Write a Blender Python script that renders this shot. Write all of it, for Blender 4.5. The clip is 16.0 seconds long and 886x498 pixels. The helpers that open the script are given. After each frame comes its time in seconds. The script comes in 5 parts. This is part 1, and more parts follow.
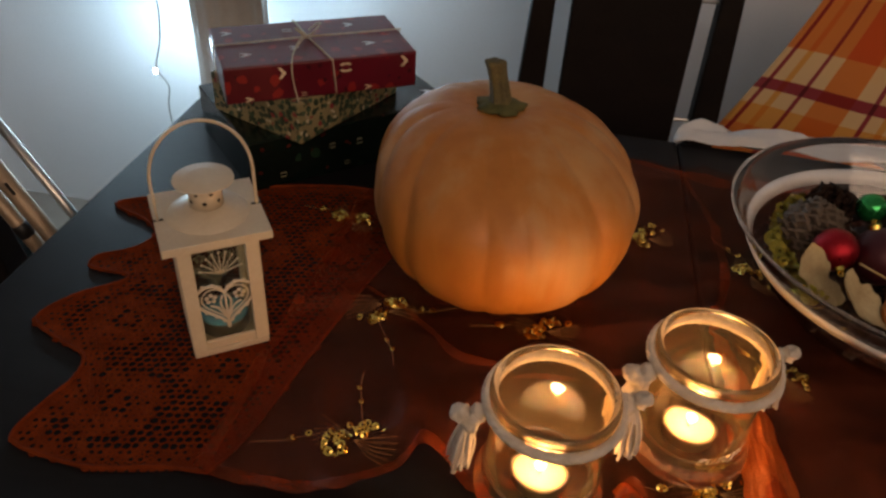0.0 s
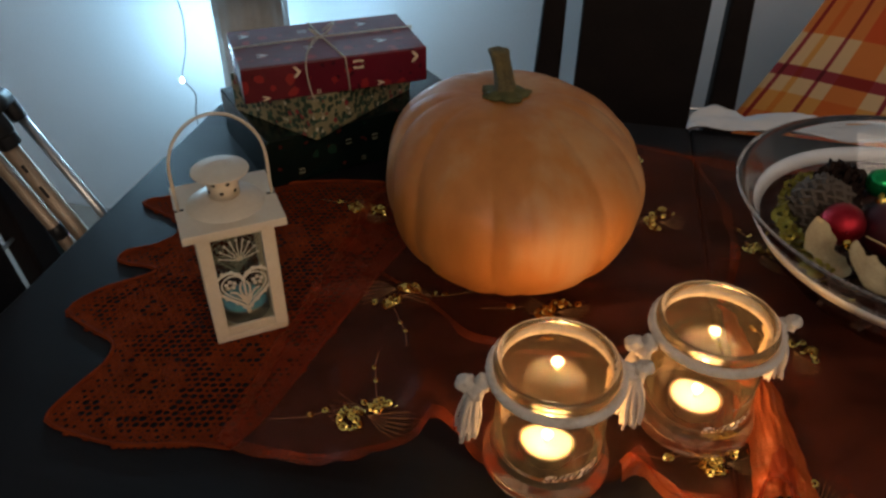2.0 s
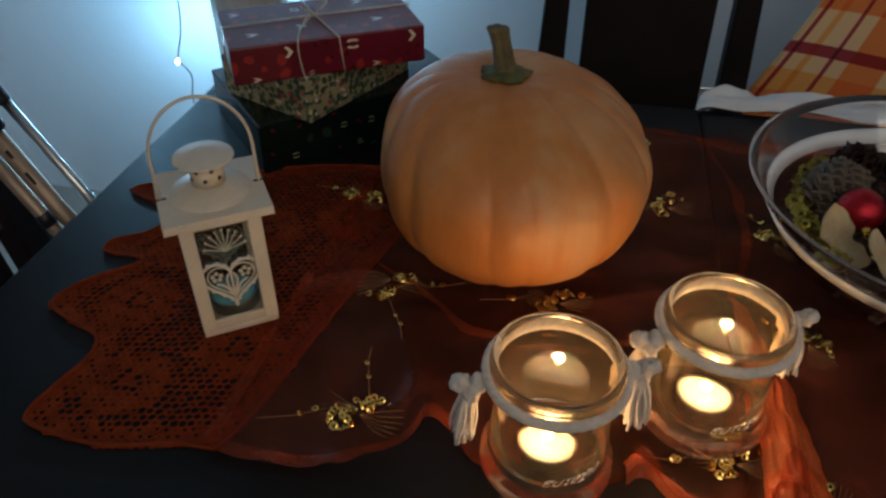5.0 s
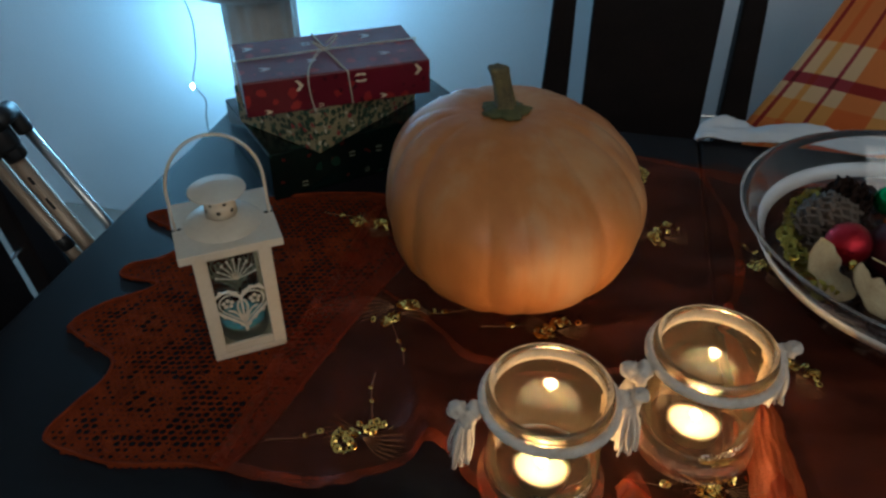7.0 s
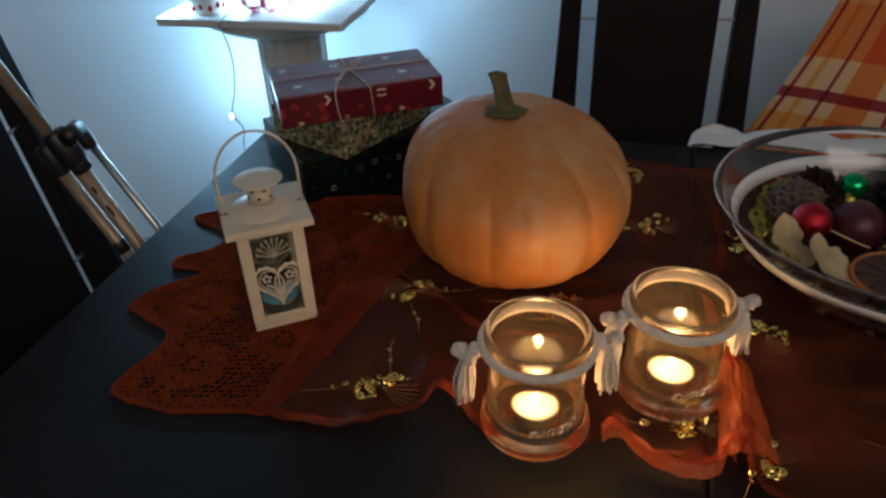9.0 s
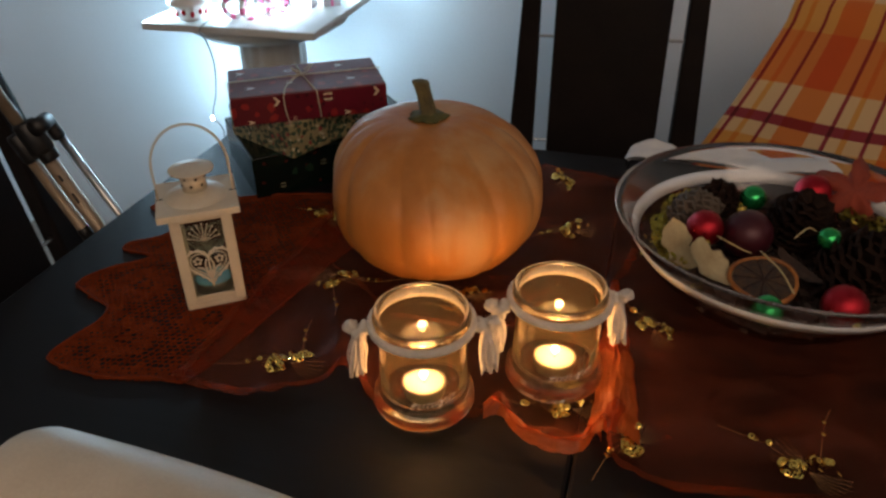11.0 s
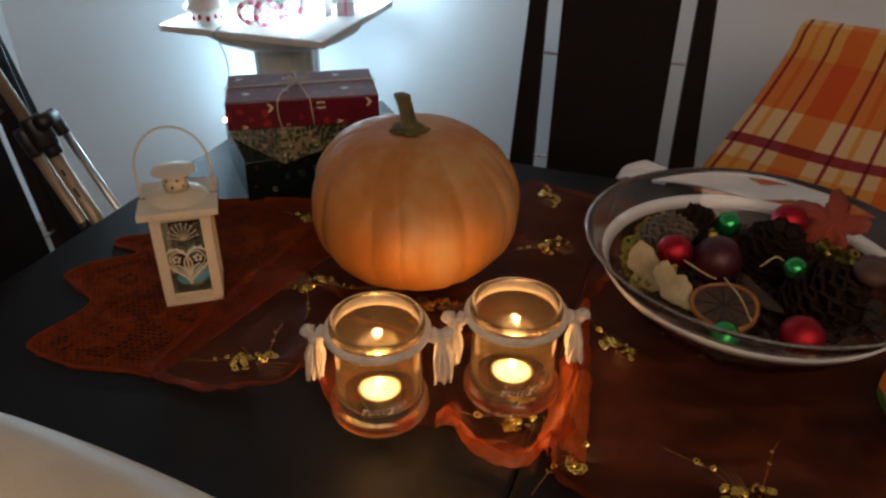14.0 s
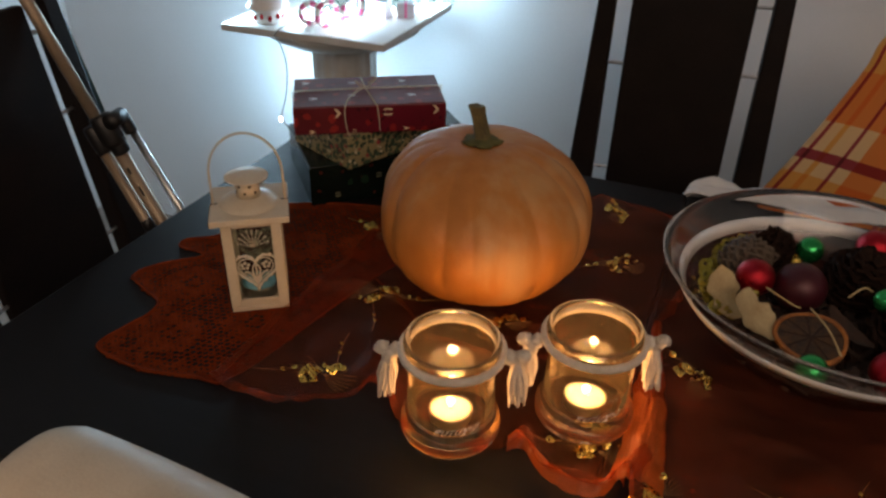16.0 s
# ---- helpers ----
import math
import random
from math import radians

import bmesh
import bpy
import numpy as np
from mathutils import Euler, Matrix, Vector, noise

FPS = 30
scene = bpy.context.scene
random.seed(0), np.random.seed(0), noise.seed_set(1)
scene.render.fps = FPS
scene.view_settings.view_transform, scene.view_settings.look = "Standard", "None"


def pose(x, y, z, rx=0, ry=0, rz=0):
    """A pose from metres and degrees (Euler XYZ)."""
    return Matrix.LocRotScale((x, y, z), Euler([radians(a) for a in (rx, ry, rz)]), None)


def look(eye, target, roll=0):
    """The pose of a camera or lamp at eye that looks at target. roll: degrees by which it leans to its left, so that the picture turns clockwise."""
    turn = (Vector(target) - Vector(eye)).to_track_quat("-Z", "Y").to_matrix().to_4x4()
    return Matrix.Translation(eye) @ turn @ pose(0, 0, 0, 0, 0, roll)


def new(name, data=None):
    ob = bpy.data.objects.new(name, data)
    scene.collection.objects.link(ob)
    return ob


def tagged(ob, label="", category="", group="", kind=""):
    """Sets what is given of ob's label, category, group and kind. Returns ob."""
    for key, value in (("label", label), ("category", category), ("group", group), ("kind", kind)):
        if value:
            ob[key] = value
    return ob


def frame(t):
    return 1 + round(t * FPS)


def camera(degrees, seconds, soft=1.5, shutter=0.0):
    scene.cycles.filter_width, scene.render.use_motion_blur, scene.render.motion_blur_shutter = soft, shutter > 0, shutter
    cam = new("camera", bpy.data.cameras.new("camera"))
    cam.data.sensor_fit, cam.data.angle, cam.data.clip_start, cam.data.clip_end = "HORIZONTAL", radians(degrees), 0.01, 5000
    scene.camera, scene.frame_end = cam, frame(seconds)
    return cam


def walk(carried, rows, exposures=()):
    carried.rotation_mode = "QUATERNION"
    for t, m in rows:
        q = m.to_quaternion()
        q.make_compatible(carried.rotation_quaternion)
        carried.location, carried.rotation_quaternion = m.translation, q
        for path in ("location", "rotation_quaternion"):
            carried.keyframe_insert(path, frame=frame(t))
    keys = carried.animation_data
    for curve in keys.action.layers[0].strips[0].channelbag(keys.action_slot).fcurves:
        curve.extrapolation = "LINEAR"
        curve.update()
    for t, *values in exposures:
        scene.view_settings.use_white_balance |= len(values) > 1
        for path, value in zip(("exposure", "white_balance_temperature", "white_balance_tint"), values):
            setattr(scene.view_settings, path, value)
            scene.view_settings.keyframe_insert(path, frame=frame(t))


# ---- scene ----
cam = camera(62.0, 16.0, soft=2.6)
PATH = [
    (0, (-0.043, 0.171, 1.198), (0.086, 1.769, 0.002), 4.1),
    (0.5, (-0.043, 0.171, 1.197), (0.128, 1.757, -0.009), 3.7),
    (1, (-0.028, 0.156, 1.193), (0.07, 1.743, -0.021), 3.2),
    (1.5, (-0.032, 0.145, 1.198), (-0.052, 1.75, 0.004), 1.0),
    (2, (-0.024, 0.143, 1.195), (0.016, 1.754, 0.011), 0.7),
    (2.5, (-0.022, 0.14, 1.191), (0.029, 1.741, -0.007), 0.6),
    (3, (-0.016, 0.146, 1.188), (0.053, 1.735, -0.024), 1.0),
    (3.5, (-0.018, 0.154, 1.183), (0.003, 1.75, -0.022), -0.1),
    (6, (-0.013, 0.174, 1.183), (0.019, 1.746, -0.053), 0.6),
    (6.5, (-0.015, 0.16, 1.192), (0.039, 1.75, -0.02), 0.7),
    (7, (-0.008, 0.157, 1.208), (-0.014, 1.764, 0.016), -0.0),
    (7.5, (0.017, 0.125, 1.216), (-0.059, 1.768, 0.079), -2.4),
    (8, (0.034, 0.088, 1.212), (-0.12, 1.739, 0.094), -2.0),
    (8.5, (0.042, 0.068, 1.21), (-0.092, 1.701, 0.064), -1.6),
    (9, (0.013, 0.049, 1.215), (-0.075, 1.719, 0.118), -2.4),
    (9.5, (-0.011, 0.01, 1.217), (0.029, 1.693, 0.137), -1.8),
    (12, (0.18, -0.014, 1.229), (-0.025, 1.672, 0.172), -0.1),
    (12.5, (0.177, -0.022, 1.228), (-0.022, 1.663, 0.17), -0.3),
    (13, (0.174, -0.026, 1.227), (-0.018, 1.656, 0.162), 0.1),
    (13.5, (0.173, -0.021, 1.231), (0.005, 1.669, 0.174), 1.5),
    (14, (0.173, -0.013, 1.235), (-0.022, 1.683, 0.194), 0.8),
    (14.5, (0.167, -0.009, 1.23), (-0.047, 1.68, 0.18), 0.9),
    (15, (0.162, -0.003, 1.226), (-0.072, 1.673, 0.159), 1.6),
    (15.5, (0.15, -0.012, 1.238), (-0.165, 1.655, 0.178), 2.4),
    (16, (0.131, 0.002, 1.242), (-0.153, 1.682, 0.195), 1.3),
]
# stops, kelvin and tint: the picture drifts from warm to cool and back
EXPOSURES = [(0.0, 0.12, 7200, 21), (0.5, 0.12, 7050, 19), (1.5, 0.07, 6300, 12), (2.0, 0.05, 5950, 10), (3.5, 0.0, 5450, 6), (6.0, -0.05, 5000, 1), (7.0, -0.05, 4750, -3), (7.5, 0.0, 4850, -1), (8.0, 0.0, 5250, 6), (9.0, 0.0, 5450, 7), (12.0, 0.08, 6800, 17), (16.0, 0.08, 6750, 17)]
walk(cam, [(t, look(eye, target, roll)) for t, eye, target, roll in PATH], EXPOSURES)

# ---- light ----
world = bpy.data.worlds.new("world")
world.use_nodes = True
world.node_tree.nodes["Background"].inputs[0].default_value = (0.5, 0.6, 0.7, 1)
world.node_tree.nodes["Background"].inputs[1].default_value = 0.02
scene.world = world
scene.view_settings.exposure = 0.0

TZ = 0.75                      # table height
TURN = -12.8                   # table, wall and pedestal share this turn
CANDLES = [(0.0598, 0.4835, 0.0), (0.1778, 0.5235, 4.0)]
PED = (-0.363, 1.559)


def point_lamp(name, place, watts, colour, radius):
    d = bpy.data.lights.new(name, "POINT")
    d.energy, d.color, d.shadow_soft_size = watts, colour, radius
    o = new(name, d)
    o.location = place
    return o


# ---- materials ----
def nodes_of(name):
    m = bpy.data.materials.new(name)
    m.use_nodes = True
    nt = m.node_tree
    return m, nt, nt.nodes["Principled BSDF"]


def noise_tex(nt, scale, detail=4, coords="Object", stretch=None):
    tc = nt.nodes.new("ShaderNodeTexCoord")
    t = nt.nodes.new("ShaderNodeTexNoise")
    t.inputs["Scale"].default_value = scale
    t.inputs["Detail"].default_value = detail
    out = tc.outputs[coords]
    if stretch:
        mp = nt.nodes.new("ShaderNodeMapping")
        mp.inputs["Scale"].default_value = stretch
        nt.links.new(out, mp.inputs[0])
        out = mp.outputs[0]
    nt.links.new(out, t.inputs["Vector"])
    return t


def ramp(nt, fac, stops):
    r = nt.nodes.new("ShaderNodeValToRGB")
    while len(r.color_ramp.elements) < len(stops):
        r.color_ramp.elements.new(0.5)
    for e, (p, c) in zip(r.color_ramp.elements, stops):
        e.position, e.color = p, (*c, 1)
    nt.links.new(fac, r.inputs[0])
    return r


def mat(name, a, b=None, rough=0.5, metal=0.0, scale=25.0, fine=400.0, bump=0.15, depth=0.001, stretch=None, rvar=0.1, sheen=0.0, coat=0.0, sss=0.0, trans=0.0, ior=1.45):
    m, nt, p = nodes_of(name)
    b = b or tuple(c * 0.75 for c in a)
    big = noise_tex(nt, scale, 5, stretch=stretch)
    small = noise_tex(nt, fine, 3, stretch=stretch)
    add = nt.nodes.new("ShaderNodeMath")
    add.operation = "MULTIPLY_ADD"
    add.inputs[1].default_value = 0.35
    nt.links.new(small.outputs["Fac"], add.inputs[0])
    sc = nt.nodes.new("ShaderNodeMath")
    sc.operation = "MULTIPLY"
    sc.inputs[1].default_value = 0.65
    nt.links.new(big.outputs["Fac"], sc.inputs[0])
    nt.links.new(sc.outputs[0], add.inputs[2])
    r = ramp(nt, add.outputs[0], [(0.35, b), (0.65, a)])
    nt.links.new(r.outputs[0], p.inputs["Base Color"])
    p.inputs["Metallic"].default_value = metal
    mr = nt.nodes.new("ShaderNodeMapRange")
    mr.inputs["To Min"].default_value, mr.inputs["To Max"].default_value = max(0.02, rough - rvar), min(1, rough + rvar)
    nt.links.new(big.outputs["Fac"], mr.inputs[0])
    nt.links.new(mr.outputs[0], p.inputs["Roughness"])
    if bump:
        bp = nt.nodes.new("ShaderNodeBump")
        bp.inputs["Strength"].default_value, bp.inputs["Distance"].default_value = bump, depth
        nt.links.new(small.outputs["Fac"], bp.inputs["Height"])
        nt.links.new(bp.outputs[0], p.inputs["Normal"])
    p.inputs["Sheen Weight"].default_value = sheen
    p.inputs["Coat Weight"].default_value = coat
    if sss:
        p.inputs["Subsurface Weight"].default_value = sss
        p.inputs["Subsurface Radius"].default_value = (0.02, 0.01, 0.005)
    if trans:
        p.inputs["Transmission Weight"].default_value = trans
        p.inputs["IOR"].default_value = ior
    return m


def glass_mat(name, tint=(1, 1, 1), rough=0.02, clear=1.0):
    m, nt, p = nodes_of(name)
    p.inputs["Base Color"].default_value = (*tint, 1)
    p.inputs["Transmission Weight"].default_value = clear
    p.inputs["IOR"].default_value = 1.46
    n = noise_tex(nt, 30, 3)
    mr = nt.nodes.new("ShaderNodeMapRange")
    mr.inputs["To Min"].default_value, mr.inputs["To Max"].default_value = rough, rough * 3
    nt.links.new(n.outputs["Fac"], mr.inputs[0])
    nt.links.new(mr.outputs[0], p.inputs["Roughness"])
    return m


def glow(name, colour, strength):
    m, nt, p = nodes_of(name)
    p.inputs["Base Color"].default_value = (*colour, 1)
    p.inputs["Emission Color"].default_value = (*colour, 1)
    p.inputs["Emission Strength"].default_value = strength
    return m


def sheer_mat(name, colour, veil, weave=900):
    """Thin gauze: part open, part cloth lit from both sides."""
    m, nt, p = nodes_of(name)
    nt.nodes.remove(p)
    out = nt.nodes["Material Output"]
    dif, trl, tra = (nt.nodes.new("ShaderNodeBsdf" + k) for k in ("Diffuse", "Translucent", "Transparent"))
    n = noise_tex(nt, 18, 5)
    r = ramp(nt, n.outputs["Fac"], [(0.3, tuple(c * 0.7 for c in colour)), (0.7, colour)])
    for s in (dif, trl):
        nt.links.new(r.outputs[0], s.inputs[0])
    tra.inputs[0].default_value = (1.0, 0.8, 0.7, 1)
    m1, m2 = nt.nodes.new("ShaderNodeMixShader"), nt.nodes.new("ShaderNodeMixShader")
    m1.inputs[0].default_value = 0.6
    nt.links.new(dif.outputs[0], m1.inputs[1])
    nt.links.new(trl.outputs[0], m1.inputs[2])
    shine = nt.nodes.new("ShaderNodeBsdfAnisotropic")
    shine.inputs["Color"].default_value = (0.85, 0.62, 0.55, 1)
    shine.inputs["Roughness"].default_value = 0.42
    m3 = nt.nodes.new("ShaderNodeMixShader")
    m3.inputs[0].default_value = 0.035
    nt.links.new(m1.outputs[0], m3.inputs[1])
    nt.links.new(shine.outputs[0], m3.inputs[2])
    w, folds = noise_tex(nt, weave, 2), noise_tex(nt, 10, 8, stretch=(1, 2.2, 1))
    av = nt.nodes.new("ShaderNodeMath")
    av.operation = "MULTIPLY_ADD"
    av.inputs[1].default_value = 0.35
    fo = nt.nodes.new("ShaderNodeMath")
    fo.operation = "MULTIPLY"
    fo.inputs[1].default_value = 0.65
    nt.links.new(folds.outputs["Fac"], fo.inputs[0])
    nt.links.new(w.outputs["Fac"], av.inputs[0])
    nt.links.new(fo.outputs[0], av.inputs[2])
    mr = nt.nodes.new("ShaderNodeMapRange")
    mr.inputs["From Min"].default_value, mr.inputs["From Max"].default_value = 0.38, 0.66
    mr.inputs["To Min"].default_value, mr.inputs["To Max"].default_value = max(0.04, veil - 0.26), min(1, veil + 0.30)
    bp = nt.nodes.new("ShaderNodeBump")
    bp.inputs["Strength"].default_value, bp.inputs["Distance"].default_value = 0.9, 0.012
    nt.links.new(folds.outputs["Fac"], bp.inputs["Height"])
    for s in (dif, trl, shine):
        nt.links.new(bp.outputs[0], s.inputs["Normal"])
    nt.links.new(av.outputs[0], mr.inputs[0])
    nt.links.new(mr.outputs[0], m2.inputs[0])
    nt.links.new(tra.outputs[0], m2.inputs[1])
    nt.links.new(m3.outputs[0], m2.inputs[2])
    nt.links.new(m2.outputs[0], out.inputs[0])
    return m


WALL = mat("wall_paint", (0.72, 0.74, 0.76), (0.66, 0.69, 0.71), 0.7, scale=3, fine=220, bump=0.12)
CEIL = mat("ceiling_paint", (0.75, 0.75, 0.74), None, 0.8, scale=3)
FLOOR = mat("floor_tile", (0.32, 0.28, 0.24), (0.24, 0.2, 0.17), 0.4, scale=6)
WENGE = mat("dark_wenge_wood", (0.012, 0.008, 0.007), (0.006, 0.004, 0.004), 0.55, scale=14, fine=160, bump=0.2, stretch=(1, 12, 1))
TABLE = mat("dark_table_wood", (0.0095, 0.0092, 0.0105), (0.006, 0.0055, 0.006), 0.48, scale=10, fine=140, bump=0.12, stretch=(1.5, 14, 1))
WENGE.node_tree.nodes["Principled BSDF"].inputs["Specular IOR Level"].default_value = 0.13
TABLE.node_tree.nodes["Principled BSDF"].inputs["Specular IOR Level"].default_value = 0.16
STEEL = mat("brushed_steel", (0.6, 0.6, 0.6), (0.45, 0.45, 0.45), 0.3, 1.0, scale=40)
ALU = mat("aluminium_tube", (0.42, 0.32, 0.23), (0.33, 0.25, 0.17), 0.48, 0.5, scale=30)
BLACK = mat("black_plastic", (0.012, 0.012, 0.013), None, 0.45)
CREAM = mat("cream_leather", (0.60, 0.52, 0.40), (0.52, 0.44, 0.33), 0.5, scale=30, fine=600, bump=0.25)
BLUE = mat("dark_blue_cloth", (0.02, 0.03, 0.09), None, 0.9, fine=900)
SKIN = mat("pumpkin_skin", (0.465, 0.182, 0.036), (0.37, 0.130, 0.020), 0.48, scale=13, fine=80, bump=0.3, stretch=(1, 1, 0.3), sss=0.03)
nt_ = SKIN.node_tree
p_ = nt_.nodes["Principled BSDF"]
bl_ = ramp(nt_, noise_tex(nt_, 24, 6, stretch=(1, 1, 0.14)).outputs["Fac"], [(0.50, (0, 0, 0)), (0.68, (0.36, 0.36, 0.36))])
mx_ = nt_.nodes.new("ShaderNodeMixRGB")
mx_.inputs[2].default_value = (0.52, 0.37, 0.19, 1)
nt_.links.new(bl_.outputs[0], mx_.inputs[0])
nt_.links.new(p_.inputs["Base Color"].links[0].from_socket, mx_.inputs[1])
nt_.links.new(mx_.outputs[0], p_.inputs["Base Color"])
p_.inputs["Specular IOR Level"].default_value = 0.45
STEM = mat("pumpkin_stem", (0.16, 0.125, 0.045), (0.07, 0.055, 0.022), 0.8, scale=60, fine=500, bump=0.6)
TINW = mat("white_enamel_tin", (0.61, 0.53, 0.40), (0.53, 0.45, 0.33), 0.42, scale=30, fine=300, bump=0.08)
WAX = mat("white_wax", (0.88, 0.85, 0.76), (0.84, 0.79, 0.68), 0.35, sss=0.4, bump=0.05)
WAXB = mat("blue_wax", (0.25, 0.55, 0.62), (0.18, 0.45, 0.52), 0.4, sss=0.2)
ROPE = mat("cotton_rope", (0.70, 0.62, 0.52), (0.52, 0.45, 0.36), 0.9, scale=120, fine=900, bump=0.8, depth=0.002, sheen=0.3)
GLASS = glass_mat("clear_glass", rough=0.0)
# clear jar glass; the candle's amber glow is put into tint and haze
JARGLOW = glass_mat("candle_glow_jar_glass", (1.0, 0.84, 0.57), 0.012, 0.984)
# the lantern's dim inside is put into this darker glass tint
PANE = glass_mat("lantern_glass", (0.62, 0.66, 0.60), 0.03)
FLAME = glow("candle_flame", (1.0, 0.45, 0.11), 30)
LED = glow("fairy_led", (0.75, 0.92, 1.0), 60)
LACE = mat("rust_crochet_yarn", (0.215, 0.038, 0.008), (0.12, 0.019, 0.004), 0.95, scale=60, fine=1500, bump=0.7)
LACE.node_tree.nodes["Principled BSDF"].inputs["Specular IOR Level"].default_value = 0.08
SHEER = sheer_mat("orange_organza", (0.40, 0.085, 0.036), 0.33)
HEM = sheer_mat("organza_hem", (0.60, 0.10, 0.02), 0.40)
# brighter copy of the organza: candle glow is put into its colour
FOLDM = sheer_mat("bunched_glow_organza", (0.92, 0.22, 0.045), 0.76)
GOLD = mat("gold_sequin", (0.92, 0.68, 0.18), (0.75, 0.52, 0.10), 0.18, 1.0, scale=300)
THREAD = mat("gold_thread", (0.36, 0.22, 0.08), None, 0.6, 0.2)
PLASTER = mat("white_pedestal_paint", (0.58, 0.57, 0.54), (0.48, 0.47, 0.44), 0.55, scale=20)
TWINE = mat("jute_twine", (0.60, 0.52, 0.40), (0.44, 0.36, 0.26), 0.95, scale=200, fine=900, bump=0.8)


# ---- mesh helpers ----
def mesh_of(name, verts, faces, smooth=False):
    me = bpy.data.meshes.new(name)
    me.from_pydata([tuple(v) for v in verts], [], faces)
    me.validate()
    if smooth:
        me.shade_smooth()
    return me


def bm_mesh(name, bm, smooth=False):
    me = bpy.data.meshes.new(name)
    bmesh.ops.recalc_face_normals(bm, faces=bm.faces)
    bm.to_mesh(me)
    bm.free()
    if smooth:
        me.shade_smooth()
    return me


def part(name, data, material, parent=None, label="", smooth=False, at=None):
    """One mesh object under a thing or a part; data is a bmesh or a mesh."""
    me = bm_mesh(name, data, smooth) if isinstance(data, bmesh.types.BMesh) else data
    if material and not me.materials:
        me.materials.append(material)
    o = new(name, me)
    if parent:
        o.parent = parent
    if at is not None:
        o.matrix_basis = at
    if label:
        tagged(o, label)
    return o


def thing(name, label, category, at=None, group="", kind=""):
    e = new(name)
    e.empty_display_size = 0.05
    if at is not None:
        e.matrix_basis = at
    return tagged(e, label, category, group, kind)


def box(bm, sx, sy, sz, m=None, bevel=0.0, seg=2):
    """A box centred on m with its edges rounded."""
    b = bmesh.new()
    bmesh.ops.create_cube(b, size=1, matrix=Matrix.Diagonal((sx, sy, sz, 1)))
    if bevel:
        bmesh.ops.bevel(b, geom=b.edges[:], offset=bevel, segments=seg, profile=0.5, affect="EDGES")
    if m is not None:
        b.transform(m)
    me = bpy.data.meshes.new("t")
    b.to_mesh(me)
    b.free()
    bm.from_mesh(me)
    bpy.data.meshes.remove(me)
    return bm


def block(sx, sy, sz, x=0, y=0, z=0, bevel=0.003, rz=0, rx=0, ry=0):
    return box(bmesh.new(), sx, sy, sz, pose(x, y, z, rx, ry, rz), bevel)


def lathe(profile, n=48, shape=None, closed=False):
    """A turned form from (r, z) pairs; shape(angle, i) scales the radius."""
    bm = bmesh.new()
    rings = []
    for i, (r, z) in enumerate(profile):
        if r < 1e-6:
            rings.append([bm.verts.new((0, 0, z))])
        else:
            rings.append([bm.verts.new((r * (shape(2 * math.pi * k / n, i) if shape else 1) * math.cos(2 * math.pi * k / n),
                                        r * (shape(2 * math.pi * k / n, i) if shape else 1) * math.sin(2 * math.pi * k / n), z)) for k in range(n)])
    pairs = list(zip(rings, rings[1:])) + ([(rings[-1], rings[0])] if closed else [])
    for a, b in pairs:
        for k in range(n):
            l = (k + 1) % n
            q = [a[k % len(a)], a[l % len(a)], b[l % len(b)], b[k % len(b)]]
            q = list(dict.fromkeys(q))
            if len(q) > 2:
                bm.faces.new(q)
    return bm


def tube(points, r, n=8, bm=None, taper=None, loop=False):
    """A round bar along points."""
    bm = bm or bmesh.new()
    pts = [Vector(p) for p in points]
    rings, up = [], Vector((0.3, 0.2, 0.93))
    for i, p in enumerate(pts):
        if loop:
            d = (pts[(i + 1) % len(pts)] - pts[i - 1]).normalized()
        else:
            d = (pts[min(i + 1, len(pts) - 1)] - pts[max(i - 1, 0)]).normalized()
        a = d.cross(up)
        if a.length < 0.05:
            a = d.cross(Vector((1, 0, 0)))
        a.normalize()
        c = d.cross(a)
        rr = r * (taper(i / (len(pts) - 1)) if taper else 1)
        rings.append([bm.verts.new(p + rr * (math.cos(2 * math.pi * k / n) * a + math.sin(2 * math.pi * k / n) * c)) for k in range(n)])
    for a, b in list(zip(rings, rings[1:])) + ([(rings[-1], rings[0])] if loop else []):
        for k in range(n):
            bm.faces.new((a[k], a[(k + 1) % n], b[(k + 1) % n], b[k]))
    if not loop:
        bm.faces.new(rings[0])
        bm.faces.new(rings[-1])
    return bm


def spline(points, n=8):
    """Catmull-Rom through points."""
    P = [Vector(p) for p in points]
    P = [2 * P[0] - P[1]] + P + [2 * P[-1] - P[-2]]
    out = []
    for i in range(1, len(P) - 2):
        a, b, c, d = P[i - 1:i + 3]
        for k in range(n):
            t = k / n
            out.append(0.5 * (2 * b + (c - a) * t + (2 * a - 5 * b + 4 * c - d) * t * t + (3 * b - a - 3 * c + d) * t ** 3))
    return out + [P[-2]]


def along(poly, s):
    """The point at the fraction s of a polyline's length."""
    P = [Vector(p) for p in poly]
    L = [(b - a).length for a, b in zip(P, P[1:])]
    d = s * sum(L)
    for a, b, l in zip(P, P[1:], L):
        if d <= l:
            return a.lerp(b, d / l)
        d -= l
    return P[-1]


# ---- room ----
C, S = math.cos(radians(TURN)), math.sin(radians(TURN))


def turned(u, v, z=0.0, rz=0.0):
    """A pose in the turned plan, whose origin is under the table's far left corner."""
    return pose(-0.298 + C * u - S * v, 1.158 + S * u + C * v, z, 0, 0, TURN + rz)


def wall(name, u, v, su, sv, z0, z1, material, label):
    o = part(name, block(su, sv, z1 - z0, bevel=0), material, at=turned(u, v, (z0 + z1) / 2))
    return tagged(o, label, "wall", kind="structure")


